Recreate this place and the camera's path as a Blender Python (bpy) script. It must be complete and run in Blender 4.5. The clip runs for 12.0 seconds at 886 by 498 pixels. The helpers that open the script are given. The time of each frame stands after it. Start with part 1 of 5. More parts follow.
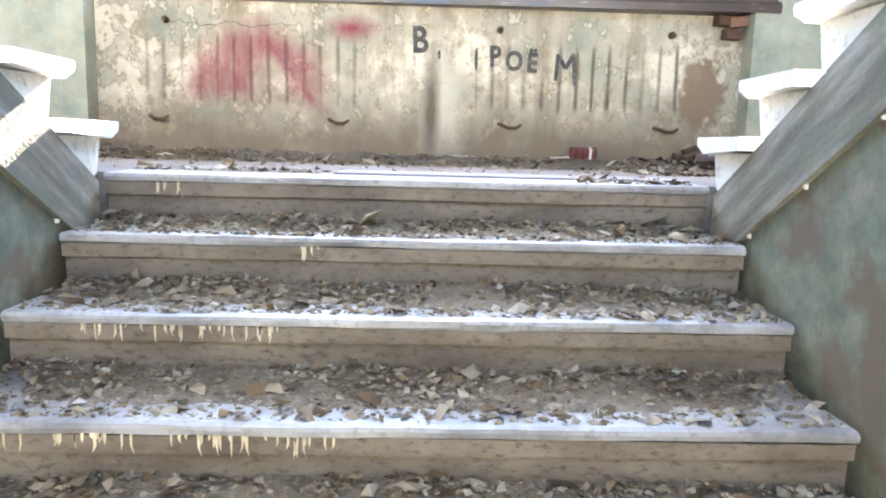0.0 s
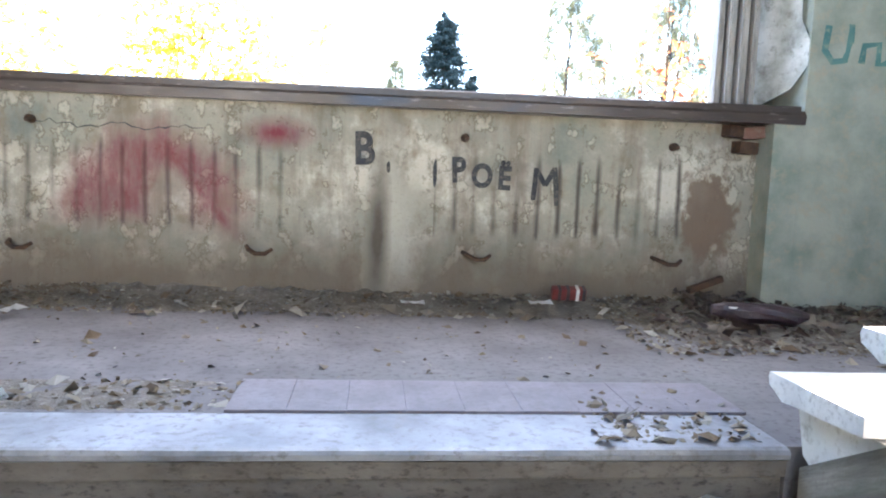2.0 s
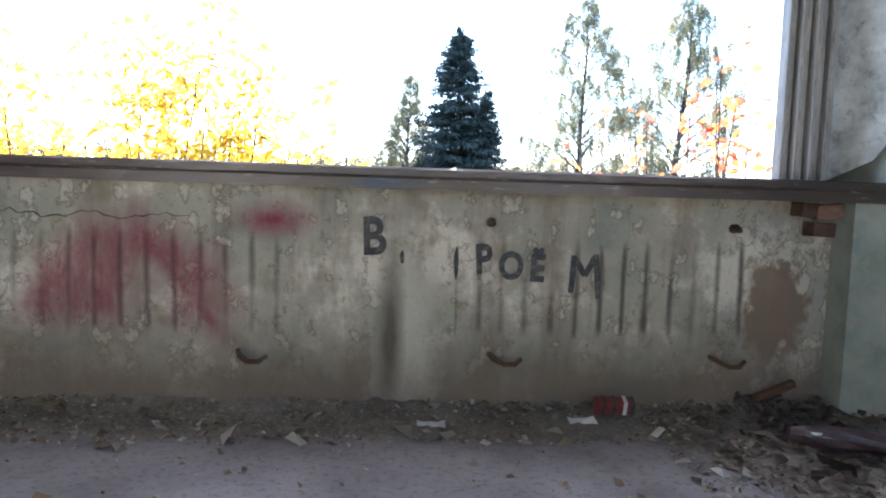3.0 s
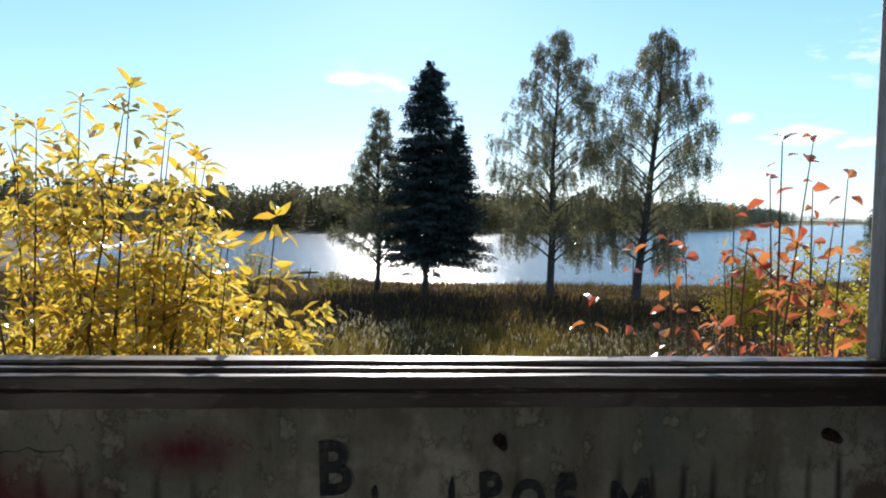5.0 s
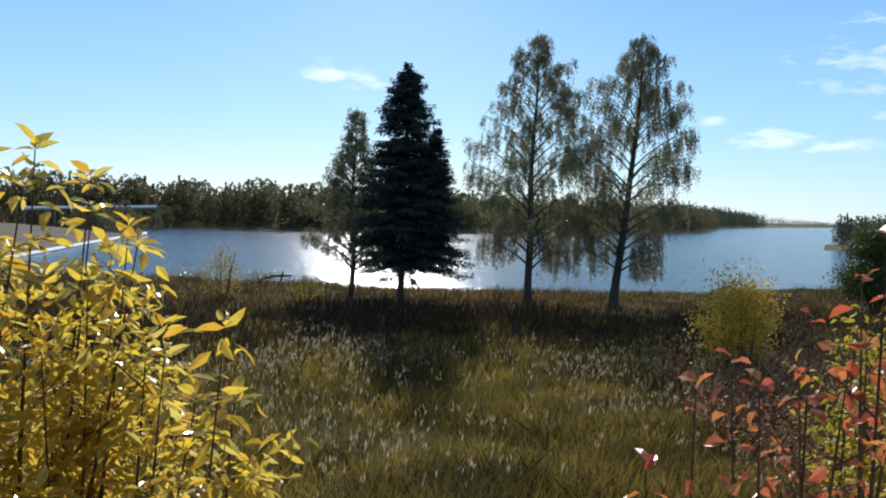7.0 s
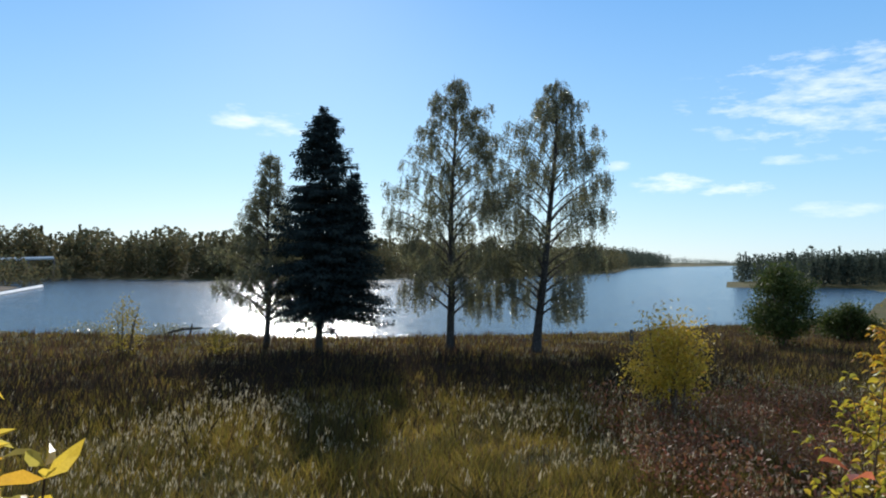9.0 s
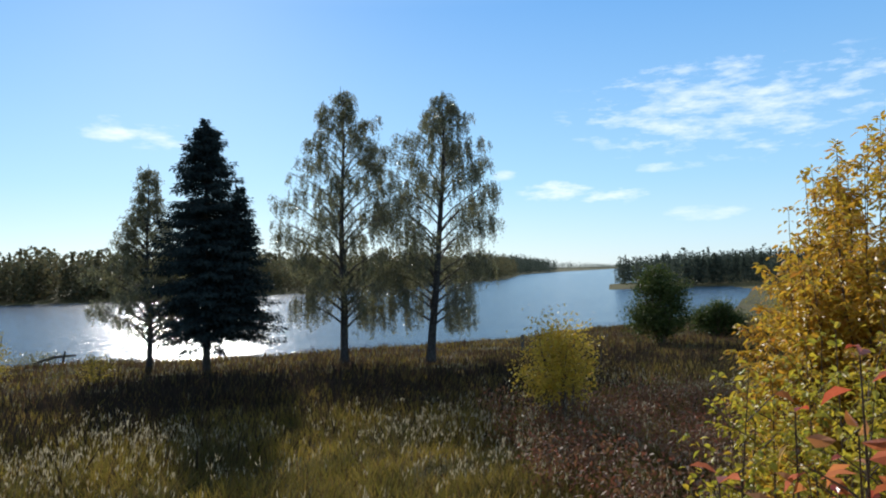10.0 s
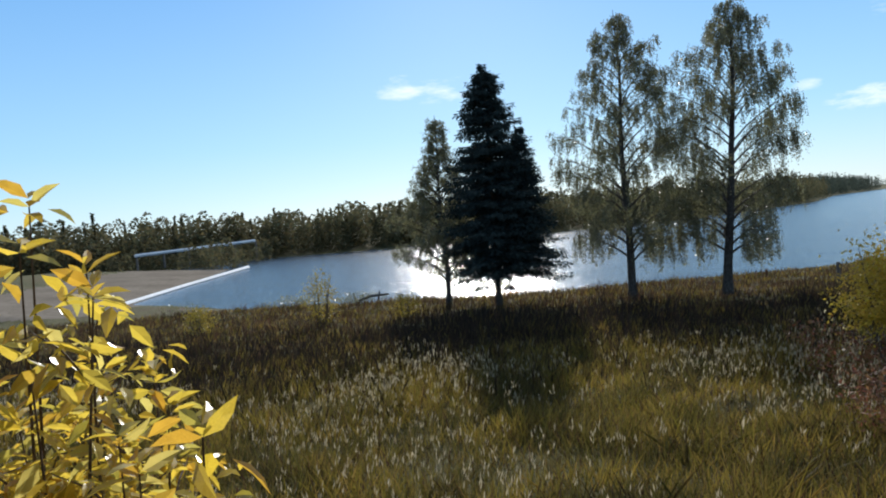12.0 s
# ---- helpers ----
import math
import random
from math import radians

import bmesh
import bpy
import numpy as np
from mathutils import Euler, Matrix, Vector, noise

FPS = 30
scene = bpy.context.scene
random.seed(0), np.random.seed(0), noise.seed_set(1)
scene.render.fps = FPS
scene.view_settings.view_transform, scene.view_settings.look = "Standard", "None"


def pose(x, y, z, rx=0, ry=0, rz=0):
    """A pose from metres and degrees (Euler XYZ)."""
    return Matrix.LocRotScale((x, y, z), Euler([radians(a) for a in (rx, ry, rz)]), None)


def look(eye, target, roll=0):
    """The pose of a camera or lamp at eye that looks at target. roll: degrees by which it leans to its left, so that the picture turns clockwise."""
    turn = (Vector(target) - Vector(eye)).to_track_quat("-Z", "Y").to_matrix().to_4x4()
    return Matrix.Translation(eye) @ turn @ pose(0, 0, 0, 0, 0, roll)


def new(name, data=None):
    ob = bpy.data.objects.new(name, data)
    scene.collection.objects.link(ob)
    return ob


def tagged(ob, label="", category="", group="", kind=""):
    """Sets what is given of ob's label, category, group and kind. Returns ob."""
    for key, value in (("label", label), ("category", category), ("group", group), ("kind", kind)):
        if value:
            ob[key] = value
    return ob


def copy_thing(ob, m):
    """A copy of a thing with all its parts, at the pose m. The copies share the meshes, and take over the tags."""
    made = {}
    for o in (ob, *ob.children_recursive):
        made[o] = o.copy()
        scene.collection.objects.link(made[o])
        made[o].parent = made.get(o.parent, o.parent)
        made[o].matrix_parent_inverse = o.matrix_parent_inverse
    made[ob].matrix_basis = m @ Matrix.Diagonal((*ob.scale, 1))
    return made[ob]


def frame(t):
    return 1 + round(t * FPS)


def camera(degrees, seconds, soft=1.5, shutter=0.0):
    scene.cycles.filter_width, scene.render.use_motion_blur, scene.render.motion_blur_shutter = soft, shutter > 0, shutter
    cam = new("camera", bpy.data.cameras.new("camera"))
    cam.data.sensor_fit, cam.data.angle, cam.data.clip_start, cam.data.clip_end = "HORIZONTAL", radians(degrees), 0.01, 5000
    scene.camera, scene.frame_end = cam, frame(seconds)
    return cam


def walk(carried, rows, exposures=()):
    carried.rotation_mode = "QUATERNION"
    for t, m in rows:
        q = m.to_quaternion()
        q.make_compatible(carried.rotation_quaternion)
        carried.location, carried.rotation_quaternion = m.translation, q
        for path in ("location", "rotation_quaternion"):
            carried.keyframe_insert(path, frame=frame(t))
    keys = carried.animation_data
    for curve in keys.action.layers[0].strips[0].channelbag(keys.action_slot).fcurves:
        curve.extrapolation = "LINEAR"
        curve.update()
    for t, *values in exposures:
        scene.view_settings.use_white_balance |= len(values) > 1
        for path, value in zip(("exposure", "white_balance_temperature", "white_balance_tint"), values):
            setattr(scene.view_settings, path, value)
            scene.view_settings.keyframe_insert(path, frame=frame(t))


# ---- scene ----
cam = camera(64.0, 12.0, soft=2.0)
PATH = [
    (0, (1.298, -2.652, 0.107), (1.366, -0.675, -0.187), 1.5),
    (0.3, (1.282, -2.549, 0.179), (1.401, -0.576, -0.123), 2.2),
    (0.5, (1.292, -2.475, 0.187), (1.435, -0.504, -0.122), 2.5),
    (1, (1.306, -2.205, 0.357), (1.437, -0.227, 0.093), 1.8),
    (1.5, (1.29, -1.958, 0.46), (1.396, 0.023, 0.205), 1.9),
    (2, (1.322, -1.744, 0.559), (1.524, 0.236, 0.362), 2.2),
    (2.5, (1.375, -1.508, 0.774), (1.524, 0.478, 0.589), 1.3),
    (2.8, (1.358, -1.353, 0.817), (1.488, 0.635, 0.64), 1.2),
    (3, (1.33, -1.258, 0.87), (1.488, 0.729, 0.7), 1.8),
    (3.2, (1.284, -1.148, 0.89), (1.531, 0.831, 0.747), 1.5),
    (4.8, (1.35, -0.483, 1.355), (1.562, 1.503, 1.24), 0.6),
    (4.9, (1.335, -0.459, 1.350), (1.560, 1.526, 1.249), 1.1),
    (5, (1.337, -0.43, 1.364), (1.573, 1.553, 1.268), 1.1),
    (5.1, (1.347, -0.38, 1.385), (1.588, 1.604, 1.301), 1.1),
    (5.3, (1.36, -0.275, 1.452), (1.607, 1.708, 1.377), 1.0),
    (5.5, (1.374, -0.192, 1.515), (1.626, 1.790, 1.434), 1.0),
    (5.8, (1.377, -0.056, 1.51), (1.645, 1.923, 1.414), 1.0),
    (6, (1.367, 0.035, 1.592), (1.641, 2.013, 1.48), 1.3),
    (6.5, (1.343, 0.085, 1.693), (1.639, 2.06, 1.58), 1.7),
    (8.5, (1.288, 0.969, 1.69), (1.68, 2.931, 1.7), 1.2),
    (9, (1.334, 1.037, 1.708), (1.867, 2.965, 1.741), 0.7),
    (9.5, (1.313, 1.064, 1.756), (2.045, 2.925, 1.8), -0.4),
    (10, (1.352, 1.034, 1.745), (2.17, 2.857, 1.807), -1.3),
    (10.5, (1.367, 1.049, 1.756), (2.239, 2.848, 1.818), -2.3),
    (11, (1.342, 1.038, 1.678), (2.102, 2.888, 1.667), -3.7),
    (11.5, (1.443, 1.043, 1.646), (1.824, 3.006, 1.607), -4.0),
    (12, (1.401, 1.2, 1.652), (1.449, 3.198, 1.579), -4.9),
]
walk(cam, [(t, look(eye, target, roll)) for t, eye, target, roll in PATH],
     exposures=[(0.0, 5.42, 6800, 17), (0.5, 5.05, 6700, 17), (1.0, 4.92, 6650, 16), (1.5, 4.6, 6500, 16), (2.0, 4.4, 6350, 17), (2.4, 3.95, 6250, 18), (3.2, 3.2, 6200, 17), (4.0, 1.7, 6500, 12), (4.8, 0.95, 6500, 12),
                (5.4, 0.6, 6300, 11), (8.5, 0.33, 6200, 10), (12.0, 0.32, 6200, 10)])

# ---- light ----
SUN_EL, SUN_AZ = radians(24.6), radians(4.6)
TO_SUN = Vector((math.sin(SUN_AZ) * math.cos(SUN_EL), math.cos(SUN_AZ) * math.cos(SUN_EL), math.sin(SUN_EL)))
world = bpy.data.worlds.new("world")
scene.world = world
world.use_nodes = True


def build_sky(nt):
    """Clear autumn sky with a few thin fair-weather clouds."""
    nt.nodes.clear()
    N = nt.nodes.new
    out, bg, sky = N("ShaderNodeOutputWorld"), N("ShaderNodeBackground"), N("ShaderNodeTexSky")
    sky.sky_type, sky.sun_disc = "NISHITA", False
    sky.sun_elevation, sky.sun_rotation = SUN_EL, SUN_AZ
    sky.air_density, sky.dust_density, sky.ozone_density = 1.0, 0.2, 3.0
    bg.inputs["Strength"].default_value = 0.10
    co = N("ShaderNodeTexCoord")
    # clear-air blue that pales towards the horizon, with the sky model's brightening around the sun over it
    up = N("ShaderNodeSeparateXYZ")
    nt.links.new(co.outputs["Generated"], up.inputs[0])
    grad = N("ShaderNodeValToRGB")
    for el, (p, c) in zip([grad.color_ramp.elements[0], grad.color_ramp.elements[1], grad.color_ramp.elements.new(0.12), grad.color_ramp.elements.new(0.35)],
                          ((0.0, (0.60, 0.80, 0.92)), (1.0, (0.05, 0.18, 0.50)), (0.12, (0.36, 0.66, 0.92)), (0.35, (0.16, 0.44, 0.86)))):
        el.position, el.color = p, (*c, 1)
    nt.links.new(up.outputs[2], grad.inputs[0])
    tint = N("ShaderNodeMix")
    tint.data_type = "RGBA"
    tint.inputs[0].default_value = 0.30
    gain = N("ShaderNodeVectorMath")
    gain.operation = "SCALE"
    gain.inputs[3].default_value = 8.6
    nt.links.new(grad.outputs[0], gain.inputs[0])
    nt.links.new(gain.outputs[0], tint.inputs[6])
    nt.links.new(sky.outputs[0], tint.inputs[7])
    prev = tint.outputs[2]
    # azimuth right of +y, elevation, half widths (degrees), density
    for az, el, wa, we, dens, scale in ((-1.0, 10.9, 2.6, 1.2, 0.9, 6), (2.2, 10.5, 4.0, 1.5, 1.0, 6), (33.4, 6.1, 3.6, 1.1, 0.75, 14), (38.0, 5.6, 3.4, 0.9, 0.65, 14), (47.0, 11.8, 15.0, 4.6, 0.62, 13),
                                        (42.0, 7.6, 3.5, 0.5, 0.6, 10), (44.5, 4.0, 4.0, 0.8, 0.6, 8), (29.2, 7.4, 1.4, 0.7, 0.6, 9)):
        mp = N("ShaderNodeMapping")
        mp.vector_type = "POINT"
        mp.inputs["Rotation"].default_value = (0, 0, radians(az))
        nt.links.new(co.outputs["Generated"], mp.inputs["Vector"])
        sep = N("ShaderNodeSeparateXYZ")
        nt.links.new(mp.outputs[0], sep.inputs[0])

        def m(op, a, b=None, clamp=False):
            q = N("ShaderNodeMath")
            q.operation, q.use_clamp = op, clamp
            for k, v in enumerate((a, b)):
                if v is None:
                    continue
                if isinstance(v, (int, float)):
                    q.inputs[k].default_value = v
                else:
                    nt.links.new(v, q.inputs[k])
            return q.outputs[0]
        front = m("GREATER_THAN", sep.outputs[1], 0.0)
        u = m("DIVIDE", sep.outputs[0], math.sin(radians(wa)))
        w = m("DIVIDE", m("SUBTRACT", sep.outputs[2], math.sin(radians(el))), math.sin(radians(we)))
        r2 = m("ADD", m("MULTIPLY", u, u), m("MULTIPLY", w, w))
        fall = m("SUBTRACT", 1.0, r2, True)
        no = N("ShaderNodeTexNoise")
        no.inputs["Scale"].default_value, no.inputs["Detail"].default_value, no.inputs["Roughness"].default_value = scale, 7, 0.62
        st = N("ShaderNodeMapping")
        st.inputs["Scale"].default_value = (1.6, 1.6, 6.0)
        st.inputs["Location"].default_value = (az, el, 0)
        nt.links.new(mp.outputs[0], st.inputs["Vector"])
        nt.links.new(st.outputs[0], no.inputs["Vector"])
        cl = m("MULTIPLY", m("SUBTRACT", m("ADD", no.outputs[0], m("MULTIPLY", fall, 0.30)), 0.66), 3.6, True)
        fac = m("MULTIPLY", m("MULTIPLY", m("MULTIPLY", cl, m("MULTIPLY", fall, 2.2, True)), front), dens, True)
        mx = N("ShaderNodeMix")
        mx.data_type = "RGBA"
        nt.links.new(fac, mx.inputs[0])
        nt.links.new(prev, mx.inputs[6])
        mx.inputs[7].default_value = (9.0, 9.4, 9.8, 1)
        prev = mx.outputs[2]
    nt.links.new(prev, bg.inputs["Color"])
    nt.links.new(bg.outputs[0], out.inputs[0])


build_sky(world.node_tree)
sun = new("sun", bpy.data.lights.new("sun", "SUN"))
sun.data.energy, sun.data.angle, sun.data.color = 5.0, radians(0.53), (1.0, 0.94, 0.84)
sun.matrix_world = look((0, 0, 60), Vector((0, 0, 60)) - TO_SUN)

# ---- materials ----


class Nodes:
    """Small builder for a procedural material."""

    def __init__(self, name):
        self.mat = bpy.data.materials.new(name)
        self.mat.use_nodes = True
        self.nt = self.mat.node_tree
        self.bsdf = self.nt.nodes["Principled BSDF"]
        self.out = self.nt.nodes["Material Output"]
        self.co = self.node("ShaderNodeTexCoord")

    def node(self, kind):
        return self.nt.nodes.new(kind)

    def link(self, a, b):
        self.nt.links.new(a, b)

    def math(self, op, a, b=None, clamp=False):
        q = self.node("ShaderNodeMath")
        q.operation, q.use_clamp = op, clamp
        for k, v in enumerate((a, b)):
            if v is None:
                continue
            if isinstance(v, (int, float)):
                q.inputs[k].default_value = v
            else:
                self.link(v, q.inputs[k])
        return q.outputs[0]

    def noise(self, scale, detail=5, rough=0.6, stretch=(1, 1, 1), offset=0.0, world_space=False):
        mp = self.node("ShaderNodeMapping")
        mp.inputs["Scale"].default_value = stretch
        mp.inputs["Location"].default_value = (offset, offset * 1.7, offset * 0.6)
        if world_space:
            self.link(self.node("ShaderNodeNewGeometry").outputs["Position"], mp.inputs[0])
        else:
            self.link(self.co.outputs["Object"], mp.inputs[0])
        n = self.node("ShaderNodeTexNoise")
        n.inputs["Scale"].default_value, n.inputs["Detail"].default_value, n.inputs["Roughness"].default_value = scale, detail, rough
        self.link(mp.outputs[0], n.inputs["Vector"])
        return n.outputs[0]

    def ramp(self, fac, stops):
        r = self.node("ShaderNodeValToRGB")
        e = r.color_ramp.elements
        while len(e) < len(stops):
            e.new(0.5)
        for el, (p, c) in zip(e, stops):
            el.position, el.color = p, (*c, 1) if len(c) == 3 else c
        self.link(fac, r.inputs[0])
        return r.outputs[0]

    def mix(self, fac, a, b, blend="MIX"):
        x = self.node("ShaderNodeMix")
        x.data_type, x.blend_type = "RGBA", blend
        for sock, v in ((x.inputs[0], fac), (x.inputs[6], a), (x.inputs[7], b)):
            if isinstance(v, (int, float)):
                sock.default_value = v
            elif isinstance(v, tuple):
                sock.default_value = (*v, 1)
            else:
                self.link(v, sock)
        return x.outputs[2]

    def bump(self, height, strength=0.3, dist=0.01):
        b = self.node("ShaderNodeBump")
        b.inputs["Strength"].default_value, b.inputs["Distance"].default_value = strength, dist
        self.link(height, b.inputs["Height"])
        self.link(b.outputs[0], self.bsdf.inputs["Normal"])

    def done(self, color, rough=0.8, spec=0.4):
        if isinstance(color, tuple):
            self.bsdf.inputs["Base Color"].default_value = (*color, 1)
        else:
            self.link(color, self.bsdf.inputs["Base Color"])
        if isinstance(rough, (int, float)):
            self.bsdf.inputs["Roughness"].default_value = rough
        else:
            self.link(rough, self.bsdf.inputs["Roughness"])
        self.bsdf.inputs["Specular IOR Level"].default_value = spec
        return self.mat


def surface(name, c1, c2, c3, scale=6.0, fine=60.0, rough=0.85, bump=0.4, dist=0.006, spec=0.3, world_space=True, stretch=(1, 1, 1)):
    """Two-scale mottled surface: c1 to c2 in blotches, c3 in fine flecks."""
    n = Nodes(name)
    big = n.noise(scale, 6, 0.65, stretch, world_space=world_space)
    small = n.noise(fine, 4, 0.7, stretch, 3.1, world_space=world_space)
    col = n.ramp(big, [(0.3, c1), (0.62, c2)])
    col = n.mix(n.ramp(small, [(0.52, (0, 0, 0)), (0.72, (1, 1, 1))]), col, c3)
    n.bump(n.math("ADD", n.math("MULTIPLY", big, 1.5), small), bump, dist)
    return n.done(col, n.math("ADD", n.math("MULTIPLY", small, 0.2), rough - 0.1), spec)


def leaf_material(name, cols, thin=0.5, gloss=0.45, per_object=False, spec=0.5):
    """Thin leaf: colour differs leaf by leaf, and light passes through it."""
    n = Nodes(name)
    if per_object:
        rnd = n.node("ShaderNodeObjectInfo").outputs["Random"]
    else:
        rnd = n.node("ShaderNodeNewGeometry").outputs["Random Per Island"]
    stops = [(k / max(1, len(cols) - 1), c) for k, c in enumerate(cols)]
    col = n.ramp(rnd, stops)
    col = n.mix(0.35, col, n.ramp(n.noise(22, 3), [(0.3, (0.45, 0.42, 0.3)), (0.7, (1, 1, 1))]), "MULTIPLY")
    n.done(col, gloss, spec)
    tr = n.node("ShaderNodeBsdfTranslucent")
    n.link(col, tr.inputs[0])
    mx = n.node("ShaderNodeMixShader")
    mx.inputs[0].default_value = thin
    n.link(n.bsdf.outputs[0], mx.inputs[1])
    n.link(tr.outputs[0], mx.inputs[2])
    n.link(mx.outputs[0], n.out.inputs[0])
    return n.mat


M = {}
M["concrete"] = surface("stair concrete", (0.20, 0.18, 0.155), (0.34, 0.31, 0.27), (0.12, 0.105, 0.09), 4, 70)
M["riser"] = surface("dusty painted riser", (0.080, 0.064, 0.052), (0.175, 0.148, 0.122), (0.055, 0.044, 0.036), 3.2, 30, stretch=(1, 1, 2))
M["tread"] = surface("worn terrazzo tread", (0.115, 0.115, 0.124), (0.33, 0.33, 0.35), (0.145, 0.13, 0.12), 3.5, 38, rough=0.45, bump=0.25, dist=0.003, spec=0.5)
M["tread_white"] = surface("pale stone tread", (0.55, 0.54, 0.52), (0.74, 0.73, 0.70), (0.38, 0.36, 0.33), 6, 60, rough=0.5, bump=0.3, spec=0.5)
M["dust"] = surface("dusty landing floor", (0.115, 0.102, 0.10), (0.205, 0.188, 0.186), (0.08, 0.07, 0.066), 2.2, 40, rough=0.85, bump=0.2)
M["tile"] = surface("mauve floor tile", (0.145, 0.122, 0.134), (0.215, 0.188, 0.20), (0.15, 0.13, 0.132), 8, 60, rough=0.5, bump=0.2)
M["green_wall"] = surface("peeling green limewash", (0.19, 0.225, 0.185), (0.34, 0.345, 0.285), (0.36, 0.31, 0.23), 4.2, 13, bump=0.6)


def flank_material():
    """Grey-green paint flaked to brown render in soft-edged fields."""
    n = Nodes("flaked flank paint")
    big = n.noise(3.4, 6, 0.6, offset=2.0, world_space=True)
    mid = n.noise(11, 6, 0.65, offset=6.0, world_space=True)
    fine = n.noise(60, 4, 0.7, world_space=True)
    col = n.ramp(mid, [(0.35, (0.10, 0.12, 0.095)), (0.65, (0.18, 0.19, 0.15))])
    col = n.mix(n.ramp(big, [(0.50, (0, 0, 0)), (0.58, (0.85, 0.85, 0.85))]), col, (0.125, 0.095, 0.07))
    col = n.mix(n.ramp(n.math("ADD", n.math("MULTIPLY", big, -1.0), n.math("ADD", 0.45, mid)), [(0.58, (0, 0, 0)), (0.66, (0.7, 0.7, 0.7))]), col, (0.20, 0.185, 0.15))
    col = n.mix(n.ramp(fine, [(0.52, (0, 0, 0)), (0.75, (0.6, 0.6, 0.6))]), col, (0.11, 0.10, 0.085))
    n.bump(n.math("ADD", big, n.math("MULTIPLY", mid, 0.6)), 0.6, 0.012)
    return n.done(col, 0.88, 0.2)


M["flank"] = flank_material()


def stringer_material():
    """Grey-brown render with dirt washed down along the slope of the stairs."""
    n = Nodes("stained grey stringer")
    pos = n.node("ShaderNodeNewGeometry").outputs["Position"]
    mp = n.node("ShaderNodeMapping")
    mp.inputs["Rotation"].default_value = (radians(30), 0, 0)
    n.link(pos, mp.inputs[0])

    def streak(scale, stretch, offset):
        st = n.node("ShaderNodeMapping")
        st.inputs["Scale"].default_value, st.inputs["Location"].default_value = stretch, (offset, offset, offset)
        n.link(mp.outputs[0], st.inputs[0])
        no = n.node("ShaderNodeTexNoise")
        no.inputs["Scale"].default_value, no.inputs["Detail"].default_value, no.inputs["Roughness"].default_value = scale, 6, 0.65
        n.link(st.outputs[0], no.inputs["Vector"])
        return no.outputs[0]
    a = streak(5.0, (1, 0.35, 3.0), 1.0)
    b = streak(4.0, (1, 0.8, 1.6), 4.0)
    fine = n.noise(55, 4, 0.7, world_space=True)
    col = n.ramp(a, [(0.32, (0.085, 0.078, 0.064)), (0.5, (0.165, 0.155, 0.13)), (0.68, (0.31, 0.295, 0.26))])
    col = n.mix(n.ramp(b, [(0.50, (0, 0, 0)), (0.64, (0.75, 0.75, 0.75))]), col, (0.13, 0.145, 0.11))
    col = n.mix(n.ramp(fine, [(0.55, (0, 0, 0)), (0.75, (0.5, 0.5, 0.5))]), col, (0.10, 0.088, 0.072))
    n.bump(n.math("ADD", a, n.math("MULTIPLY", fine, 0.5)), 0.6, 0.01)
    return n.done(col, 0.9, 0.2)


M["stringer"] = stringer_material()
M["plaster"] = surface("old white plaster", (0.5, 0.49, 0.45), (0.68, 0.67, 0.63), (0.38, 0.35, 0.29), 4, 30)
M["reveal"] = surface("torn reveal plaster", (0.24, 0.24, 0.205), (0.60, 0.59, 0.55), (0.19, 0.18, 0.15), 5, 18, bump=0.7)
M["ceiling"] = surface("ceiling plaster", (0.5, 0.49, 0.46), (0.62, 0.61, 0.58), (0.4, 0.38, 0.34), 3, 25)
M["brick"] = surface("old brick", (0.12, 0.06, 0.042), (0.19, 0.10, 0.072), (0.22, 0.18, 0.14), 9, 60)
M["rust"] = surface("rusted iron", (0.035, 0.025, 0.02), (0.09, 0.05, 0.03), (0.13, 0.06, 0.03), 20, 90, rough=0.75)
M["letter"] = surface("black marker paint", (0.03, 0.03, 0.035), (0.06, 0.06, 0.06), (0.16, 0.14, 0.11), 12, 50)
M["teal"] = surface("faded teal spray paint", (0.05, 0.14, 0.14), (0.10, 0.22, 0.20), (0.24, 0.29, 0.22), 7, 20)
M["drip"] = surface("dried cream paint", (0.46, 0.38, 0.28), (0.58, 0.50, 0.38), (0.35, 0.28, 0.2), 20, 60)
M["wood_frame"] = surface("weathered grey window timber", (0.20, 0.18, 0.16), (0.36, 0.33, 0.30), (0.09, 0.072, 0.06), 5, 40, rough=0.6, stretch=(6, 6, 0.5))
M["paper"] = surface("dirty white paper", (0.5, 0.5, 0.48), (0.72, 0.72, 0.70), (0.35, 0.33, 0.3), 15, 60)
M["redcard"] = surface("red packet card", (0.11, 0.024, 0.022), (0.18, 0.036, 0.032), (0.10, 0.03, 0.028), 20, 70, rough=0.5)
M["blackcard"] = surface("dark packet print", (0.03, 0.02, 0.02), (0.06, 0.05, 0.05), (0.1, 0.08, 0.08), 20, 70, rough=0.5)
M["plum"] = surface("dark plum plastic", (0.02, 0.012, 0.015), (0.045, 0.024, 0.028), (0.08, 0.05, 0.055), 12, 50, rough=0.4, spec=0.5)
M["bark_dark"] = surface("dark bark", (0.035, 0.028, 0.022), (0.075, 0.06, 0.045), (0.12, 0.1, 0.08), 5, 30, bump=0.9, dist=0.02)
# dark fissured old bark, darkened further because the trunks stand backlit
M["bark_birch"] = surface("old birch bark", (0.022, 0.019, 0.016), (0.05, 0.044, 0.038), (0.14, 0.13, 0.12), 4, 16, bump=0.8, dist=0.02, stretch=(1, 1, 0.5))
M["twig"] = surface("shrub stem", (0.05, 0.032, 0.022), (0.10, 0.068, 0.045), (0.16, 0.12, 0.09), 15, 60)
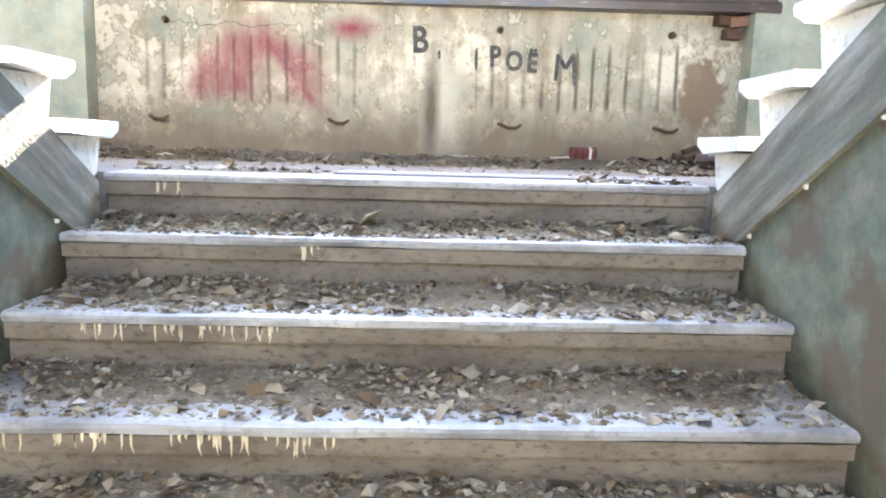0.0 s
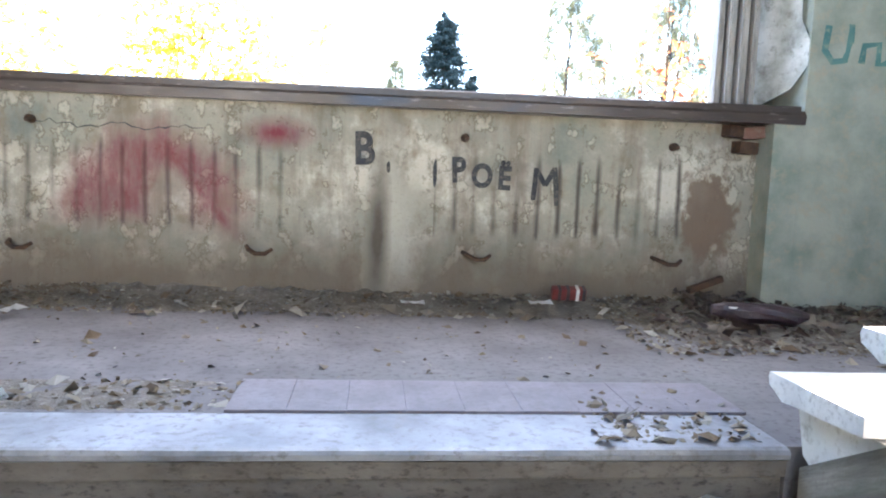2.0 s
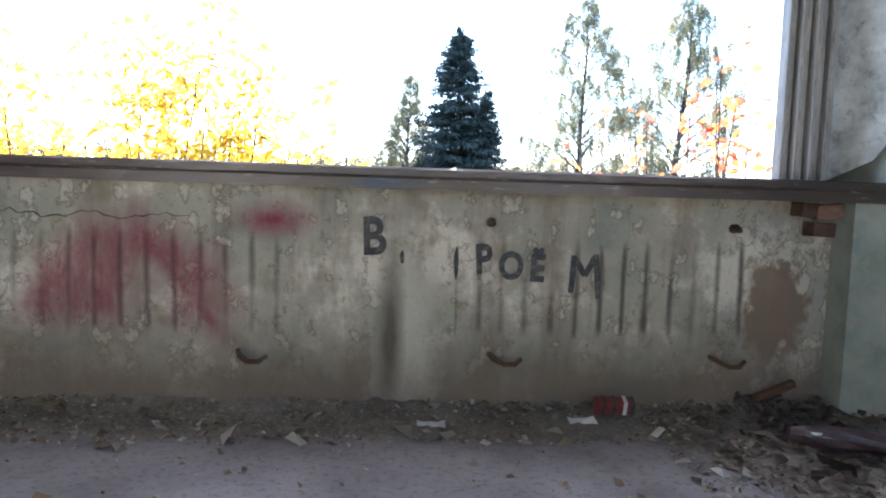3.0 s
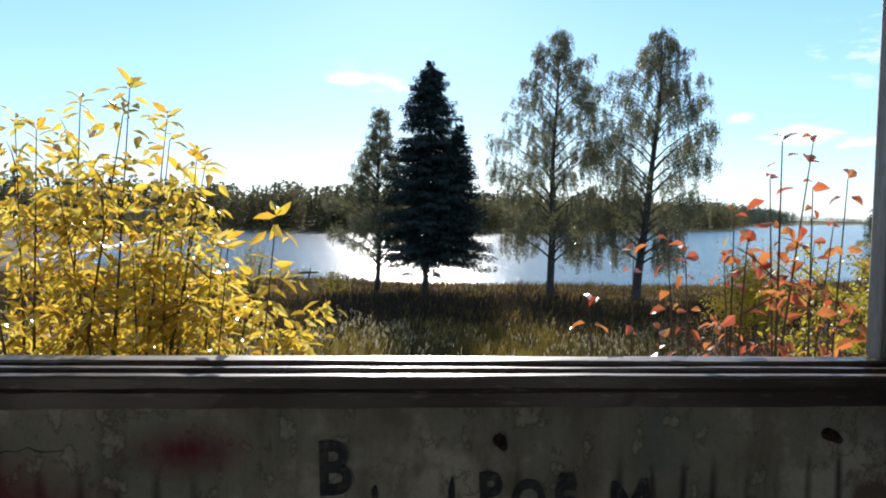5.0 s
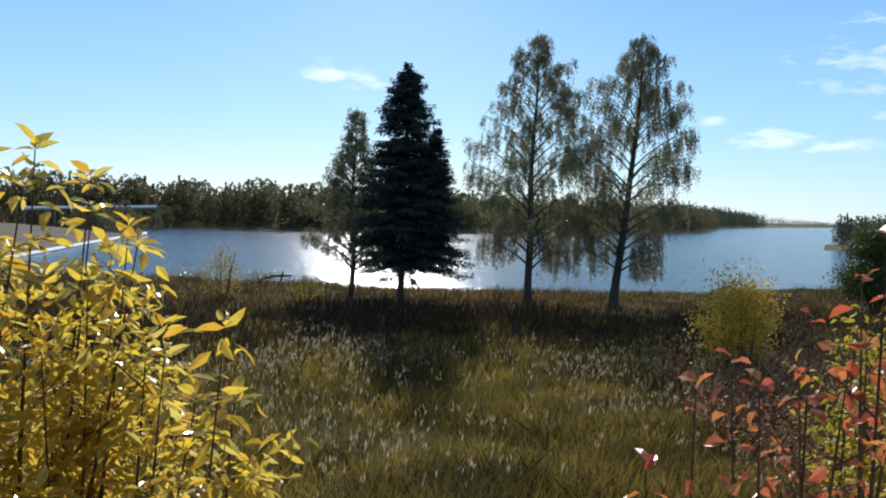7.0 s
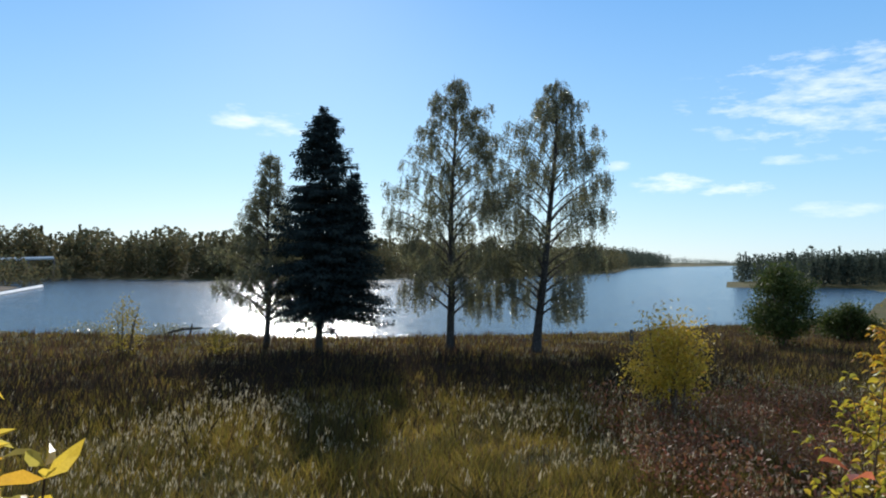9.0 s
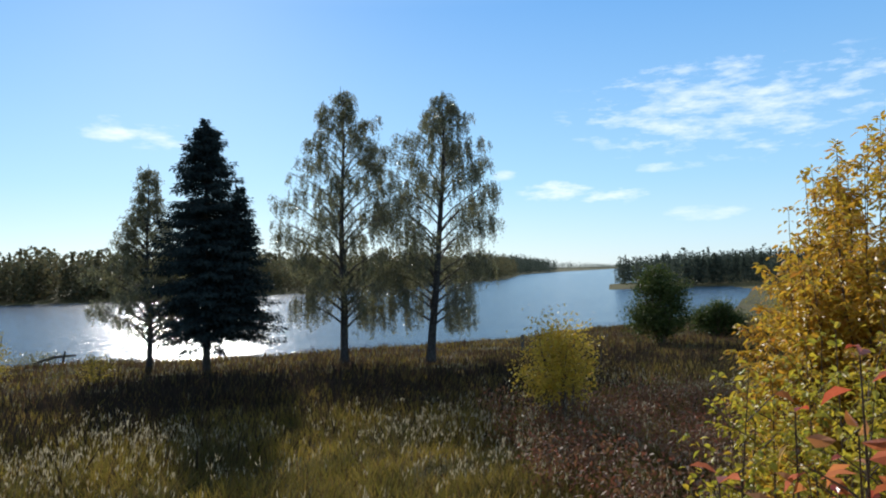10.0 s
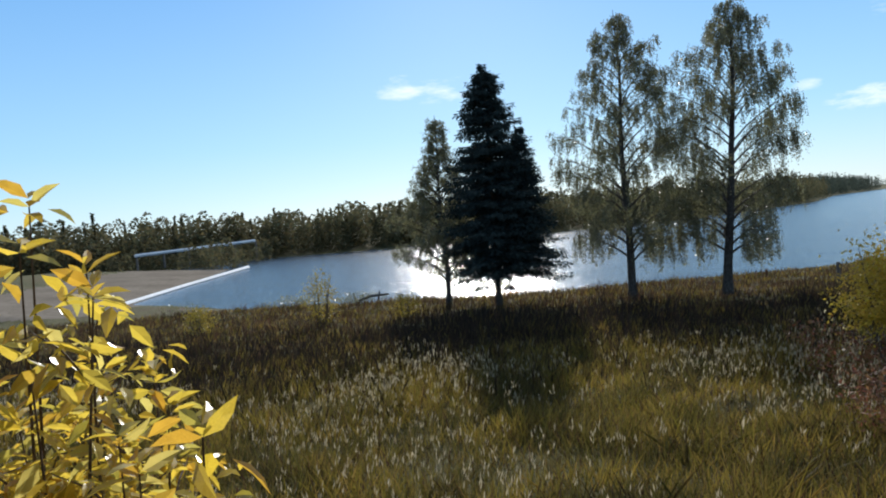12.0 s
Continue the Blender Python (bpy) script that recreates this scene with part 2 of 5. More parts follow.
M["post"] = surface("weathered post", (0.05, 0.045, 0.04), (0.1, 0.09, 0.08), (0.15, 0.14, 0.12), 10, 40)
M["sand"] = surface("grey shore sand", (0.13, 0.11, 0.09), (0.19, 0.165, 0.135), (0.09, 0.08, 0.06), 0.2, 2, rough=0.95, bump=0.2, spec=0.0)
M["kerb"] = surface("pale concrete kerb", (0.58, 0.60, 0.62), (0.7, 0.71, 0.72), (0.45, 0.45, 0.45), 0.5, 4)


def sill_material():
    n = Nodes("weathered brown sill paint")
    a = n.noise(5, 7, 0.7, (0.35, 3, 3), world_space=True)
    b = n.noise(60, 4, 0.7, (0.15, 1, 1), 2.0, world_space=True)
    col = n.ramp(a, [(0.35, (0.028, 0.018, 0.014)), (0.6, (0.055, 0.036, 0.028)), (0.75, (0.13, 0.105, 0.09))])
    col = n.mix(n.ramp(b, [(0.6, (0, 0, 0)), (0.75, (1, 1, 1))]), col, (0.2, 0.17, 0.15))
    n.bump(n.math("ADD", a, b), 0.35, 0.004)
    return n.done(col, n.math("ADD", n.math("MULTIPLY", a, 0.35), 0.2), 0.6)


M["sill"] = sill_material()


def parapet_material():
    """Ochre-green limewash with the soot marks of old radiators, red spray paint and bare patches."""
    n = Nodes("stained ochre green parapet wall")
    pos = n.node("ShaderNodeNewGeometry").outputs["Position"]
    sep = n.node("ShaderNodeSeparateXYZ")
    n.link(pos, sep.inputs[0])
    x, z = sep.outputs[0], sep.outputs[2]
    big = n.noise(2.6, 7, 0.68, world_space=True)
    mid = n.noise(9, 6, 0.65, (1, 1, 0.7), 4.0, world_space=True)
    fine = n.noise(70, 4, 0.7, (1, 1, 1), 7.0, world_space=True)
    col = n.ramp(big, [(0.32, (0.17, 0.185, 0.155)), (0.44, (0.255, 0.25, 0.20)), (0.54, (0.315, 0.285, 0.225)), (0.63, (0.50, 0.455, 0.37))])
    col = n.mix(n.ramp(mid, [(0.55, (0, 0, 0)), (0.70, (0.8, 0.8, 0.8))]), col, (0.21, 0.17, 0.115))
    # brown runs below the sill and dirt that rises from the floor
    run = n.noise(7, 5, 0.65, (1, 1, 0.10), 21.0, True)
    col = n.mix(n.ramp(run, [(0.50, (0, 0, 0)), (0.70, (0.7, 0.7, 0.7))]), col, (0.16, 0.125, 0.092))
    flake = n.noise(13, 6, 0.6, (1, 1, 0.8), 33.0, True)
    side = n.math("ADD", n.math("MULTIPLY", n.math("SUBTRACT", 0.25, x), 0.35, True), n.math("MULTIPLY", n.math("SUBTRACT", x, 2.6), 0.4, True), True)
    col = n.mix(n.ramp(n.math("ADD", flake, n.math("MULTIPLY", side, 0.5)), [(0.61, (0, 0, 0)), (0.68, (0.65, 0.65, 0.65))]), col, (0.46, 0.41, 0.32))
    rim = n.ramp(n.math("ADD", flake, n.math("MULTIPLY", side, 0.5)), [(0.575, (0, 0, 0)), (0.605, (0.7, 0.7, 0.7)), (0.63, (0, 0, 0))])
    col = n.mix(rim, col, (0.13, 0.11, 0.075))
    dirt = n.math("MULTIPLY", n.math("SUBTRACT", n.math("ADD", 0.19, n.math("MULTIPLY", mid, 0.34)), z), 4.0, True)
    col = n.mix(n.math("MULTIPLY", dirt, 0.85), col, (0.15, 0.115, 0.082))
    # soot lines one radiator section apart
    wob = n.math("MULTIPLY", n.math("SUBTRACT", n.noise(4, 3, 0.6, (1, 1, 0.25), 9.0, True), 0.5), 0.05)
    fr = n.math("ABSOLUTE", n.math("SUBTRACT", n.math("FRACT", n.math("DIVIDE", n.math("ADD", x, wob), 0.0965)), 0.5))
    line = n.math("SUBTRACT", 1.0, n.math("DIVIDE", fr, n.math("ADD", 0.06, n.math("MULTIPLY", mid, 0.22))), True)
    zin = n.math("MULTIPLY", n.math("MULTIPLY", n.math("SUBTRACT", z, n.math("ADD", 0.22, n.math("MULTIPLY", mid, 0.14))), 30, True),
                 n.math("MULTIPLY", n.math("SUBTRACT", n.math("ADD", 0.60, n.math("MULTIPLY", big, 0.2)), z), 14, True))
    xin = n.math("ADD", n.math("MULTIPLY", n.math("GREATER_THAN", x, -0.33), n.math("LESS_THAN", x, 1.0)),
                 n.math("MULTIPLY", n.math("GREATER_THAN", x, 1.60), n.math("LESS_THAN", x, 2.80)), True)
    patch = n.ramp(n.noise(3.0, 4, 0.6, (1, 1, 0.6), 12.0, True), [(0.38, (0.18, 0.18, 0.18)), (0.62, (1, 1, 1))])
    fac = n.math("MULTIPLY", n.math("MULTIPLY", n.math("MULTIPLY", line, zin), xin), patch)
    col = n.mix(n.math("MULTIPLY", fac, 0.80), col, (0.06, 0.052, 0.042))
    # red spray: a ring with a filled upper part and drifts to its side

    def ell(cx, cz, rx, rz):
        u = n.math("DIVIDE", n.math("SUBTRACT", x, cx), rx)
        w = n.math("DIVIDE", n.math("SUBTRACT", z, cz), rz)
        return n.math("SQRT", n.math("ADD", n.math("MULTIPLY", u, u), n.math("MULTIPLY", w, w)))
    spread = n.math("MULTIPLY", n.math("SUBTRACT", mid, 0.5), 0.9)
    # arched field, denser to the top and along a leg that runs down to one side
    arch = n.math("SUBTRACT", 1.10, n.math("ADD", ell(0.36, 0.34, 0.40, 0.42), n.math("MULTIPLY", spread, 0.8)), True)
    arch = n.math("MULTIPLY", n.math("MULTIPLY", arch, 3.0, True), n.math("MULTIPLY", n.math("SUBTRACT", z, n.math("ADD", 0.20, n.math("MULTIPLY", mid, 0.16))), 9.0, True))
    hollow = n.math("MULTIPLY", n.math("SUBTRACT", 1.0, n.math("ADD", ell(0.44, 0.42, 0.15, 0.20), n.math("MULTIPLY", spread, 0.9)), True), 2.2, True)
    arch = n.math("MULTIPLY", arch, n.math("SUBTRACT", 1.0, n.math("MULTIPLY", hollow, 0.75)))
    leg = n.math("SUBTRACT", 1.0, n.math("ADD", n.math("MULTIPLY", n.math("ABSOLUTE", n.math("ADD", n.math("SUBTRACT", x, 0.92), n.math("MULTIPLY", z, 0.75))), 11.0), n.math("MULTIPLY", spread, 0.6)), True)
    leg = n.math("MULTIPLY", leg, n.math("MULTIPLY", n.math("MULTIPLY", n.math("SUBTRACT", 0.80, z), 8.0, True), n.math("MULTIPLY", n.math("SUBTRACT", z, 0.22), 8.0, True)))
    r2 = n.math("SUBTRACT", 1.15, n.math("ADD", ell(0.90, 0.73, 0.17, 0.075), spread), True)
    thin = n.ramp(n.noise(6.0, 6, 0.7, (1.6, 1, 0.45), 17.0, True), [(0.34, (0.5, 0.5, 0.5)), (0.56, (1, 1, 1))])
    rfac = n.math("MULTIPLY", n.math("MAXIMUM", n.math("MAXIMUM", n.math("MULTIPLY", arch, 0.85), n.math("MULTIPLY", leg, 0.9)), r2), thin, True)
    col = n.mix(n.math("MULTIPLY", rfac, 0.95, True), col, (0.175, 0.030, 0.045))
    col = n.mix(n.math("MULTIPLY", fac, 0.55), col, (0.06, 0.04, 0.036))
    pt = n.math("MULTIPLY", n.math("SUBTRACT", 1.0, n.math("ADD", ell(2.90, 0.43, 0.135, 0.25), n.math("ADD", n.math("MULTIPLY", spread, 1.0), n.math("MULTIPLY", n.math("SUBTRACT", flake, 0.5), 1.6))), True), 4.0, True)
    col = n.mix(n.math("MULTIPLY", pt, 0.9), col, (0.17, 0.118, 0.082))
    # pale scraped column and its dark edge between the two radiators
    sc = n.math("SUBTRACT", 1.0, n.math("ADD", ell(1.42, 0.35, 0.17, 0.5), spread), True)
    col = n.mix(n.math("MULTIPLY", sc, 1.2, True), col, (0.40, 0.37, 0.30))
    dk = n.math("SUBTRACT", 1.0, n.math("ADD", ell(1.35, 0.30, 0.07, 0.45), n.math("MULTIPLY", spread, 0.8)), True)
    col = n.mix(n.math("MULTIPLY", dk, 1.3, True), col, (0.10, 0.085, 0.065))
    col = n.mix(n.ramp(fine, [(0.55, (0, 0, 0)), (0.8, (0.6, 0.6, 0.6))]), col, (0.16, 0.14, 0.11))
    n.bump(n.math("ADD", n.math("ADD", big, n.math("MULTIPLY", mid, 0.6)), n.math("MULTIPLY", fine, 0.3)), 0.6, 0.012)
    return n.done(col, 0.88, 0.2)


M["parapet"] = parapet_material()


def water_material():
    n = Nodes("rippled lake water")
    a = n.noise(1.3, 4, 0.6, (0.7, 1.1, 1), world_space=True)
    b = n.noise(0.16, 3, 0.5, (0.5, 1.3, 1), 5.0, world_space=True)
    n.bump(n.math("ADD", n.math("MULTIPLY", a, 0.6), b), 0.7, 0.4)
    n.bsdf.inputs["IOR"].default_value = 1.33
    return n.done((0.012, 0.035, 0.065), 0.17, 0.5)


M["water"] = water_material()


def meadow_material():
    n = Nodes("autumn meadow soil and thatch")
    big = n.noise(0.22, 6, 0.6, world_space=True)
    mid = n.noise(1.6, 6, 0.7, offset=3.0, world_space=True)
    fine = n.noise(14, 4, 0.7, offset=8.0, world_space=True)
    col = n.ramp(big, [(0.35, (0.055, 0.055, 0.022)), (0.52, (0.085, 0.08, 0.030)), (0.66, (0.085, 0.058, 0.035))])
    col = n.mix(n.ramp(mid, [(0.45, (0, 0, 0)), (0.7, (0.8, 0.8, 0.8))]), col, (0.12, 0.105, 0.05))
    col = n.mix(n.ramp(fine, [(0.5, (0, 0, 0)), (0.7, (0.7, 0.7, 0.7))]), col, (0.035, 0.032, 0.016))
    n.bump(n.math("ADD", mid, fine), 1.0, 0.15)
    return n.done(col, 0.95, 0.1)


M["meadow"] = meadow_material()
M["leaf_yellow"] = leaf_material("yellow autumn leaf", [(0.62, 0.44, 0.04), (0.70, 0.52, 0.07), (0.52, 0.40, 0.05), (0.60, 0.35, 0.04), (0.42, 0.36, 0.06), (0.68, 0.56, 0.16)], 0.64, 0.25, spec=0.9)
M["leaf_red"] = leaf_material("red orange autumn leaf", [(0.45, 0.07, 0.04), (0.52, 0.15, 0.06), (0.50, 0.20, 0.06), (0.42, 0.10, 0.07), (0.5, 0.3, 0.07)], 0.5, 0.35)
M["leaf_mixed"] = leaf_material("yellow green shrub leaf", [(0.50, 0.38, 0.035), (0.34, 0.31, 0.035), (0.56, 0.43, 0.045), (0.22, 0.24, 0.03), (0.52, 0.34, 0.035)], 0.5, 0.5, spec=0.3)
M["leaf_gold"] = leaf_material("gold shrub leaf", [(0.55, 0.34, 0.03), (0.50, 0.27, 0.03), (0.58, 0.40, 0.035), (0.42, 0.33, 0.04), (0.46, 0.20, 0.03)], 0.5, 0.45)
M["leaf_birch"] = leaf_material("birch leaf", [(0.10, 0.11, 0.052), (0.155, 0.158, 0.078), (0.22, 0.205, 0.10), (0.085, 0.092, 0.048), (0.27, 0.24, 0.12)], 0.54, 0.34, spec=0.8)
M["leaf_green"] = leaf_material("dark green bush leaf", [(0.035, 0.055, 0.015), (0.06, 0.085, 0.02), (0.09, 0.1, 0.025)], 0.35, 0.6, spec=0.15)
M["leaf_sallow"] = leaf_material("pale yellow green leaf", [(0.26, 0.21, 0.035), (0.36, 0.27, 0.04), (0.18, 0.16, 0.03), (0.38, 0.25, 0.035)], 0.45, 0.6, spec=0.15)
M["leaf_young"] = leaf_material("golden young leaf", [(0.50, 0.36, 0.035), (0.58, 0.42, 0.045), (0.42, 0.31, 0.04), (0.55, 0.33, 0.04), (0.32, 0.25, 0.035)], 0.5, 0.5, spec=0.3)
M["needle"] = leaf_material("spruce needles", [(0.018, 0.029, 0.032), (0.027, 0.041, 0.041), (0.036, 0.052, 0.049)], 0.18, 0.8, spec=0.06)
# both far foliage colours are lifted to stand in for distance haze
M["forest"] = leaf_material("far forest foliage", [(0.085, 0.098, 0.055), (0.12, 0.115, 0.06), (0.16, 0.125, 0.055), (0.075, 0.092, 0.06), (0.14, 0.105, 0.055)], 0.42, 0.8, spec=0.05)
M["forest_dark"] = leaf_material("far conifer foliage", [(0.05, 0.068, 0.055), (0.065, 0.083, 0.062), (0.08, 0.092, 0.068)], 0.40, 0.8, spec=0.1)


def grass_material(name, cols, patch):
    """Thin blade whose tint drifts in patches over the meadow."""
    mat = leaf_material(name, cols, 0.45, 0.55, spec=0.15)
    nt = mat.node_tree
    N = nt.nodes.new
    geo, no, rp, mx = N("ShaderNodeNewGeometry"), N("ShaderNodeTexNoise"), N("ShaderNodeValToRGB"), N("ShaderNodeMix")
    mp = N("ShaderNodeMapping")
    mp.inputs["Scale"].default_value = (0.30, 0.55, 0.0)
    nt.links.new(geo.outputs["Position"], mp.inputs[0])
    nt.links.new(mp.outputs[0], no.inputs["Vector"])
    no.inputs["Scale"].default_value, no.inputs["Detail"].default_value = 1.7, 6
    rp.color_ramp.elements[0].position, rp.color_ramp.elements[1].position = 0.40, 0.62
    rp.color_ramp.elements[0].color, rp.color_ramp.elements[1].color = (*patch[0], 1), (*patch[1], 1)
    nt.links.new(no.outputs[0], rp.inputs[0])
    mx.data_type, mx.blend_type = "RGBA", "MULTIPLY"
    mx.inputs[0].default_value = 1.0
    bsdf = nt.nodes["Principled BSDF"]
    src = bsdf.inputs["Base Color"].links[0].from_socket
    nt.links.new(src, mx.inputs[6])
    nt.links.new(rp.outputs[0], mx.inputs[7])
    nt.links.new(mx.outputs[2], bsdf.inputs["Base Color"])
    for node in nt.nodes:
        if node.bl_idname == "ShaderNodeBsdfTranslucent":
            nt.links.new(mx.outputs[2], node.inputs[0])
    return mat


M["grass"] = grass_material("meadow grass blade", [(0.15, 0.145, 0.04), (0.20, 0.175, 0.055), (0.11, 0.115, 0.03), (0.23, 0.185, 0.07), (0.15, 0.115, 0.05)], ((0.45, 0.45, 0.46), (1.45, 1.22, 0.75)))
M["grass_brown"] = grass_material("withered brown grass", [(0.085, 0.055, 0.035), (0.11, 0.075, 0.045), (0.06, 0.048, 0.028), (0.10, 0.05, 0.035)], ((0.45, 0.42, 0.48), (1.1, 1.05, 0.95)))
# dark herb colour also carries part of the trees' shade
M["herb_shade"] = leaf_material("dark withered herb", [(0.028, 0.022, 0.018), (0.04, 0.028, 0.022), (0.022, 0.022, 0.016), (0.05, 0.034, 0.025)], 0.2, 0.8, spec=0.1)
M["plume"] = leaf_material("pale grass plume", [(0.34, 0.29, 0.19), (0.42, 0.37, 0.26), (0.28, 0.23, 0.15)], 0.5, 0.7, spec=0.2)
M["weed"] = leaf_material("russet weed leaf", [(0.21, 0.072, 0.042), (0.13, 0.058, 0.036), (0.19, 0.10, 0.045), (0.085, 0.052, 0.03)], 0.4, 0.6, spec=0.2)
M["chips"] = leaf_material("plaster chips and dry leaves", [(0.13, 0.10, 0.07), (0.22, 0.175, 0.125), (0.32, 0.285, 0.23), (0.09, 0.065, 0.045), (0.17, 0.12, 0.075), (0.42, 0.40, 0.36), (0.11, 0.09, 0.07)], 0.02, 0.85, spec=0.2)

M["chips_dark"] = leaf_material("dark rubbish", [(0.07, 0.05, 0.042), (0.12, 0.09, 0.07), (0.04, 0.03, 0.03), (0.22, 0.185, 0.15), (0.06, 0.035, 0.035)], 0.02, 0.8, spec=0.2)

# ---- builders ----


def link_mesh(name, bm, material, parent=None, label=""):
    me = bpy.data.meshes.new(name)
    bm.to_mesh(me)
    bm.free()
    if material:
        me.materials.append(material)
    ob = new(name, me)
    if parent:
        ob.parent = parent
    if label:
        ob["label"] = label
    return ob


def part(name, bm, material, parent, label=""):
    return link_mesh(name, bm, material, parent, label)


def thing(name, label, category, group="", kind="", at=(0, 0, 0)):
    ob = new(name)
    ob.empty_display_size = 0.1
    ob.location = at
    return tagged(ob, label, category, group, kind)


def box(bm, x0, x1, y0, y1, z0, z1, bevel=0.0):
    vs = [bm.verts.new((x, y, z)) for x in (x0, x1) for y in (y0, y1) for z in (z0, z1)]
    fs = [bm.faces.new([vs[k] for k in f]) for f in ((0, 1, 3, 2), (4, 6, 7, 5), (0, 4, 5, 1), (2, 3, 7, 6), (0, 2, 6, 4), (1, 5, 7, 3))]
    if bevel:
        es = {e for f in fs for e in f.edges}
        bmesh.ops.bevel(bm, geom=list(es), offset=bevel, segments=2, affect="EDGES", profile=0.6)
    return bm


def boxed(x0, x1, y0, y1, z0, z1, bevel=0.0):
    return box(bmesh.new(), x0, x1, y0, y1, z0, z1, bevel)


def prism(profile, x0, x1, cuts=1, wobble=0.0, seed=0):
    """A y-z profile drawn along x, cut into stretches whose edge may be worn unevenly."""
    bm = bmesh.new()
    rows = []
    for k in range(cuts + 1):
        x = x0 + (x1 - x0) * k / cuts
        row = []
        for j, (y, z) in enumerate(profile):
            w = wobble * noise.noise((x * 2.3, j * 0.7 + seed * 3.1, seed)) + 0.5 * wobble * noise.noise((x * 9.0, j * 1.3, seed + 5))
            row.append(bm.verts.new((x, y + w, z + 0.5 * w)))
        rows.append(row)
    n = len(profile)
    for a, b in zip(rows, rows[1:]):
        for j in range(n):
            bm.faces.new((a[j], a[(j + 1) % n], b[(j + 1) % n], b[j]))
    bm.faces.new(list(reversed(rows[0])))
    bm.faces.new(rows[-1])
    bmesh.ops.recalc_face_normals(bm, faces=bm.faces)
    return bm


def sheet(outline, y0, y1):
    """An x-z outline with thickness along y."""
    bm = bmesh.new()
    a = [bm.verts.new((x, y0, z)) for x, z in outline]
    b = [bm.verts.new((x, y1, z)) for x, z in outline]
    n = len(a)
    bm.faces.new(a)
    bm.faces.new(list(reversed(b)))
    for k in range(n):
        bm.faces.new((a[k], b[k], b[(k + 1) % n], a[(k + 1) % n]))
    bmesh.ops.recalc_face_normals(bm, faces=bm.faces)
    return bm


def tube(bm, pts, radii, n=6):
    rings = []
    up = Vector((0.13, 0.21, 1)).normalized()
    for k, p in enumerate(pts):
        p = Vector(p)
        d = (Vector(pts[min(k + 1, len(pts) - 1)]) - Vector(pts[max(k - 1, 0)])).normalized()
        s = d.cross(up)
        s = s.normalized() if s.length > 1e-3 else Vector((1, 0, 0))
        w = d.cross(s)
        rings.append([bm.verts.new(p + radii[k] * (math.cos(a) * s + math.sin(a) * w)) for a in (2 * math.pi * i / n for i in range(n))])
    for a, b in zip(rings, rings[1:]):
        for i in range(n):
            bm.faces.new((a[i], a[(i + 1) % n], b[(i + 1) % n], b[i]))
    bm.faces.new(list(reversed(rings[0])))
    bm.faces.new(rings[-1])
    return bm


def np_mesh(name, verts, faces, material, parent=None, label=""):
    me = bpy.data.meshes.new(name)
    me.from_pydata(np.asarray(verts).reshape(-1, 3).tolist(), [], [tuple(f) for f in np.asarray(faces).tolist()])
    me.materials.append(material)
    ob = new(name, me)
    if parent:
        ob.parent = parent
    if label:
        ob["label"] = label
    return ob


def unit(a):
    return a / np.maximum(1e-9, np.linalg.norm(a, axis=-1, keepdims=True))


def leaves(name, P, D, L, W, material, parent=None, fold=0.25, near=False, rng=None, label=""):
    """Leaves at P pointing along D: diamonds far off, folded six-point blades near by."""
    rng = rng or np.random.default_rng(1)
    n = len(P)
    D = unit(np.asarray(D, float))
    S = unit(np.cross(D, unit(rng.normal(size=(n, 3)) * 0.8 + np.array((0, 0, 1.0)))))
    U = np.cross(S, D)
    L, W = np.broadcast_to(L, n)[:, None], np.broadcast_to(W, n)[:, None]
    if not near:
        V = np.stack([P, P + D * L * 0.45 + S * W / 2, P + D * L, P + D * L * 0.45 - S * W / 2], 1)
        k = np.arange(n)[:, None] * 4
        return np_mesh(name, V, k + np.array((0, 1, 2, 3)), material, parent, label)
    f = fold * W
    V = np.stack([P, P + D * L * 0.35 + S * W / 2 + U * f, P + D * L * 0.7 + S * W * 0.36 + U * f * 0.6, P + D * L - U * f,
                  P + D * L * 0.7 - S * W * 0.36 + U * f * 0.6, P + D * L * 0.35 - S * W / 2 + U * f, P + D * L * 0.5 + U * 0.1 * f], 1)
    k = np.arange(n)[:, None] * 7
    F = np.concatenate([k + np.array(q) for q in ((0, 1, 6), (1, 2, 6), (2, 3, 6), (3, 4, 6), (4, 5, 6), (5, 0, 6))])
    return np_mesh(name, V, F, material, parent, label)

# ---- the building ----
WALL_Y, OUT_Y = 1.47, 1.72          # niche wall under the window, outer face
WIN_L, WIN_R, SILL_Z, WIN_TOP = -0.38, 2.92, 0.93, 3.4
ROOM_L, ROOM_R, ROOM_BACK, ROOM_TOP, ROOM_LOW = -1.6, 4.1, -5.2, 4.6, -1.55
STAIR_L, STAIR_R = 0.266, 2.268
FLOOR_Z, EDGE_Y = -0.013, -0.30
RISE, RUN = 0.160, 0.305


def setting(name, bm, material, label="", category="wall"):
    return tagged(link_mesh(name, bm, material), label, category, kind="structure")


bm = boxed(ROOM_L, ROOM_R, -0.068, WALL_Y, -0.25, FLOOR_Z)
box(bm, ROOM_L, STAIR_L - 0.002, EDGE_Y + 0.02, -0.068, -0.25, FLOOR_Z)
box(bm, STAIR_R + 0.002, ROOM_R, EDGE_Y + 0.02, -0.068, -0.25, FLOOR_Z)
floor = setting("floor", bm, M["dust"], "dusty grey stair landing floor under a broken window", "floor")
setting("floor_lower", boxed(ROOM_L, ROOM_R, ROOM_BACK, -2.9, ROOM_LOW - 0.2, ROOM_LOW), M["dust"], "dusty lower hall floor", "floor")


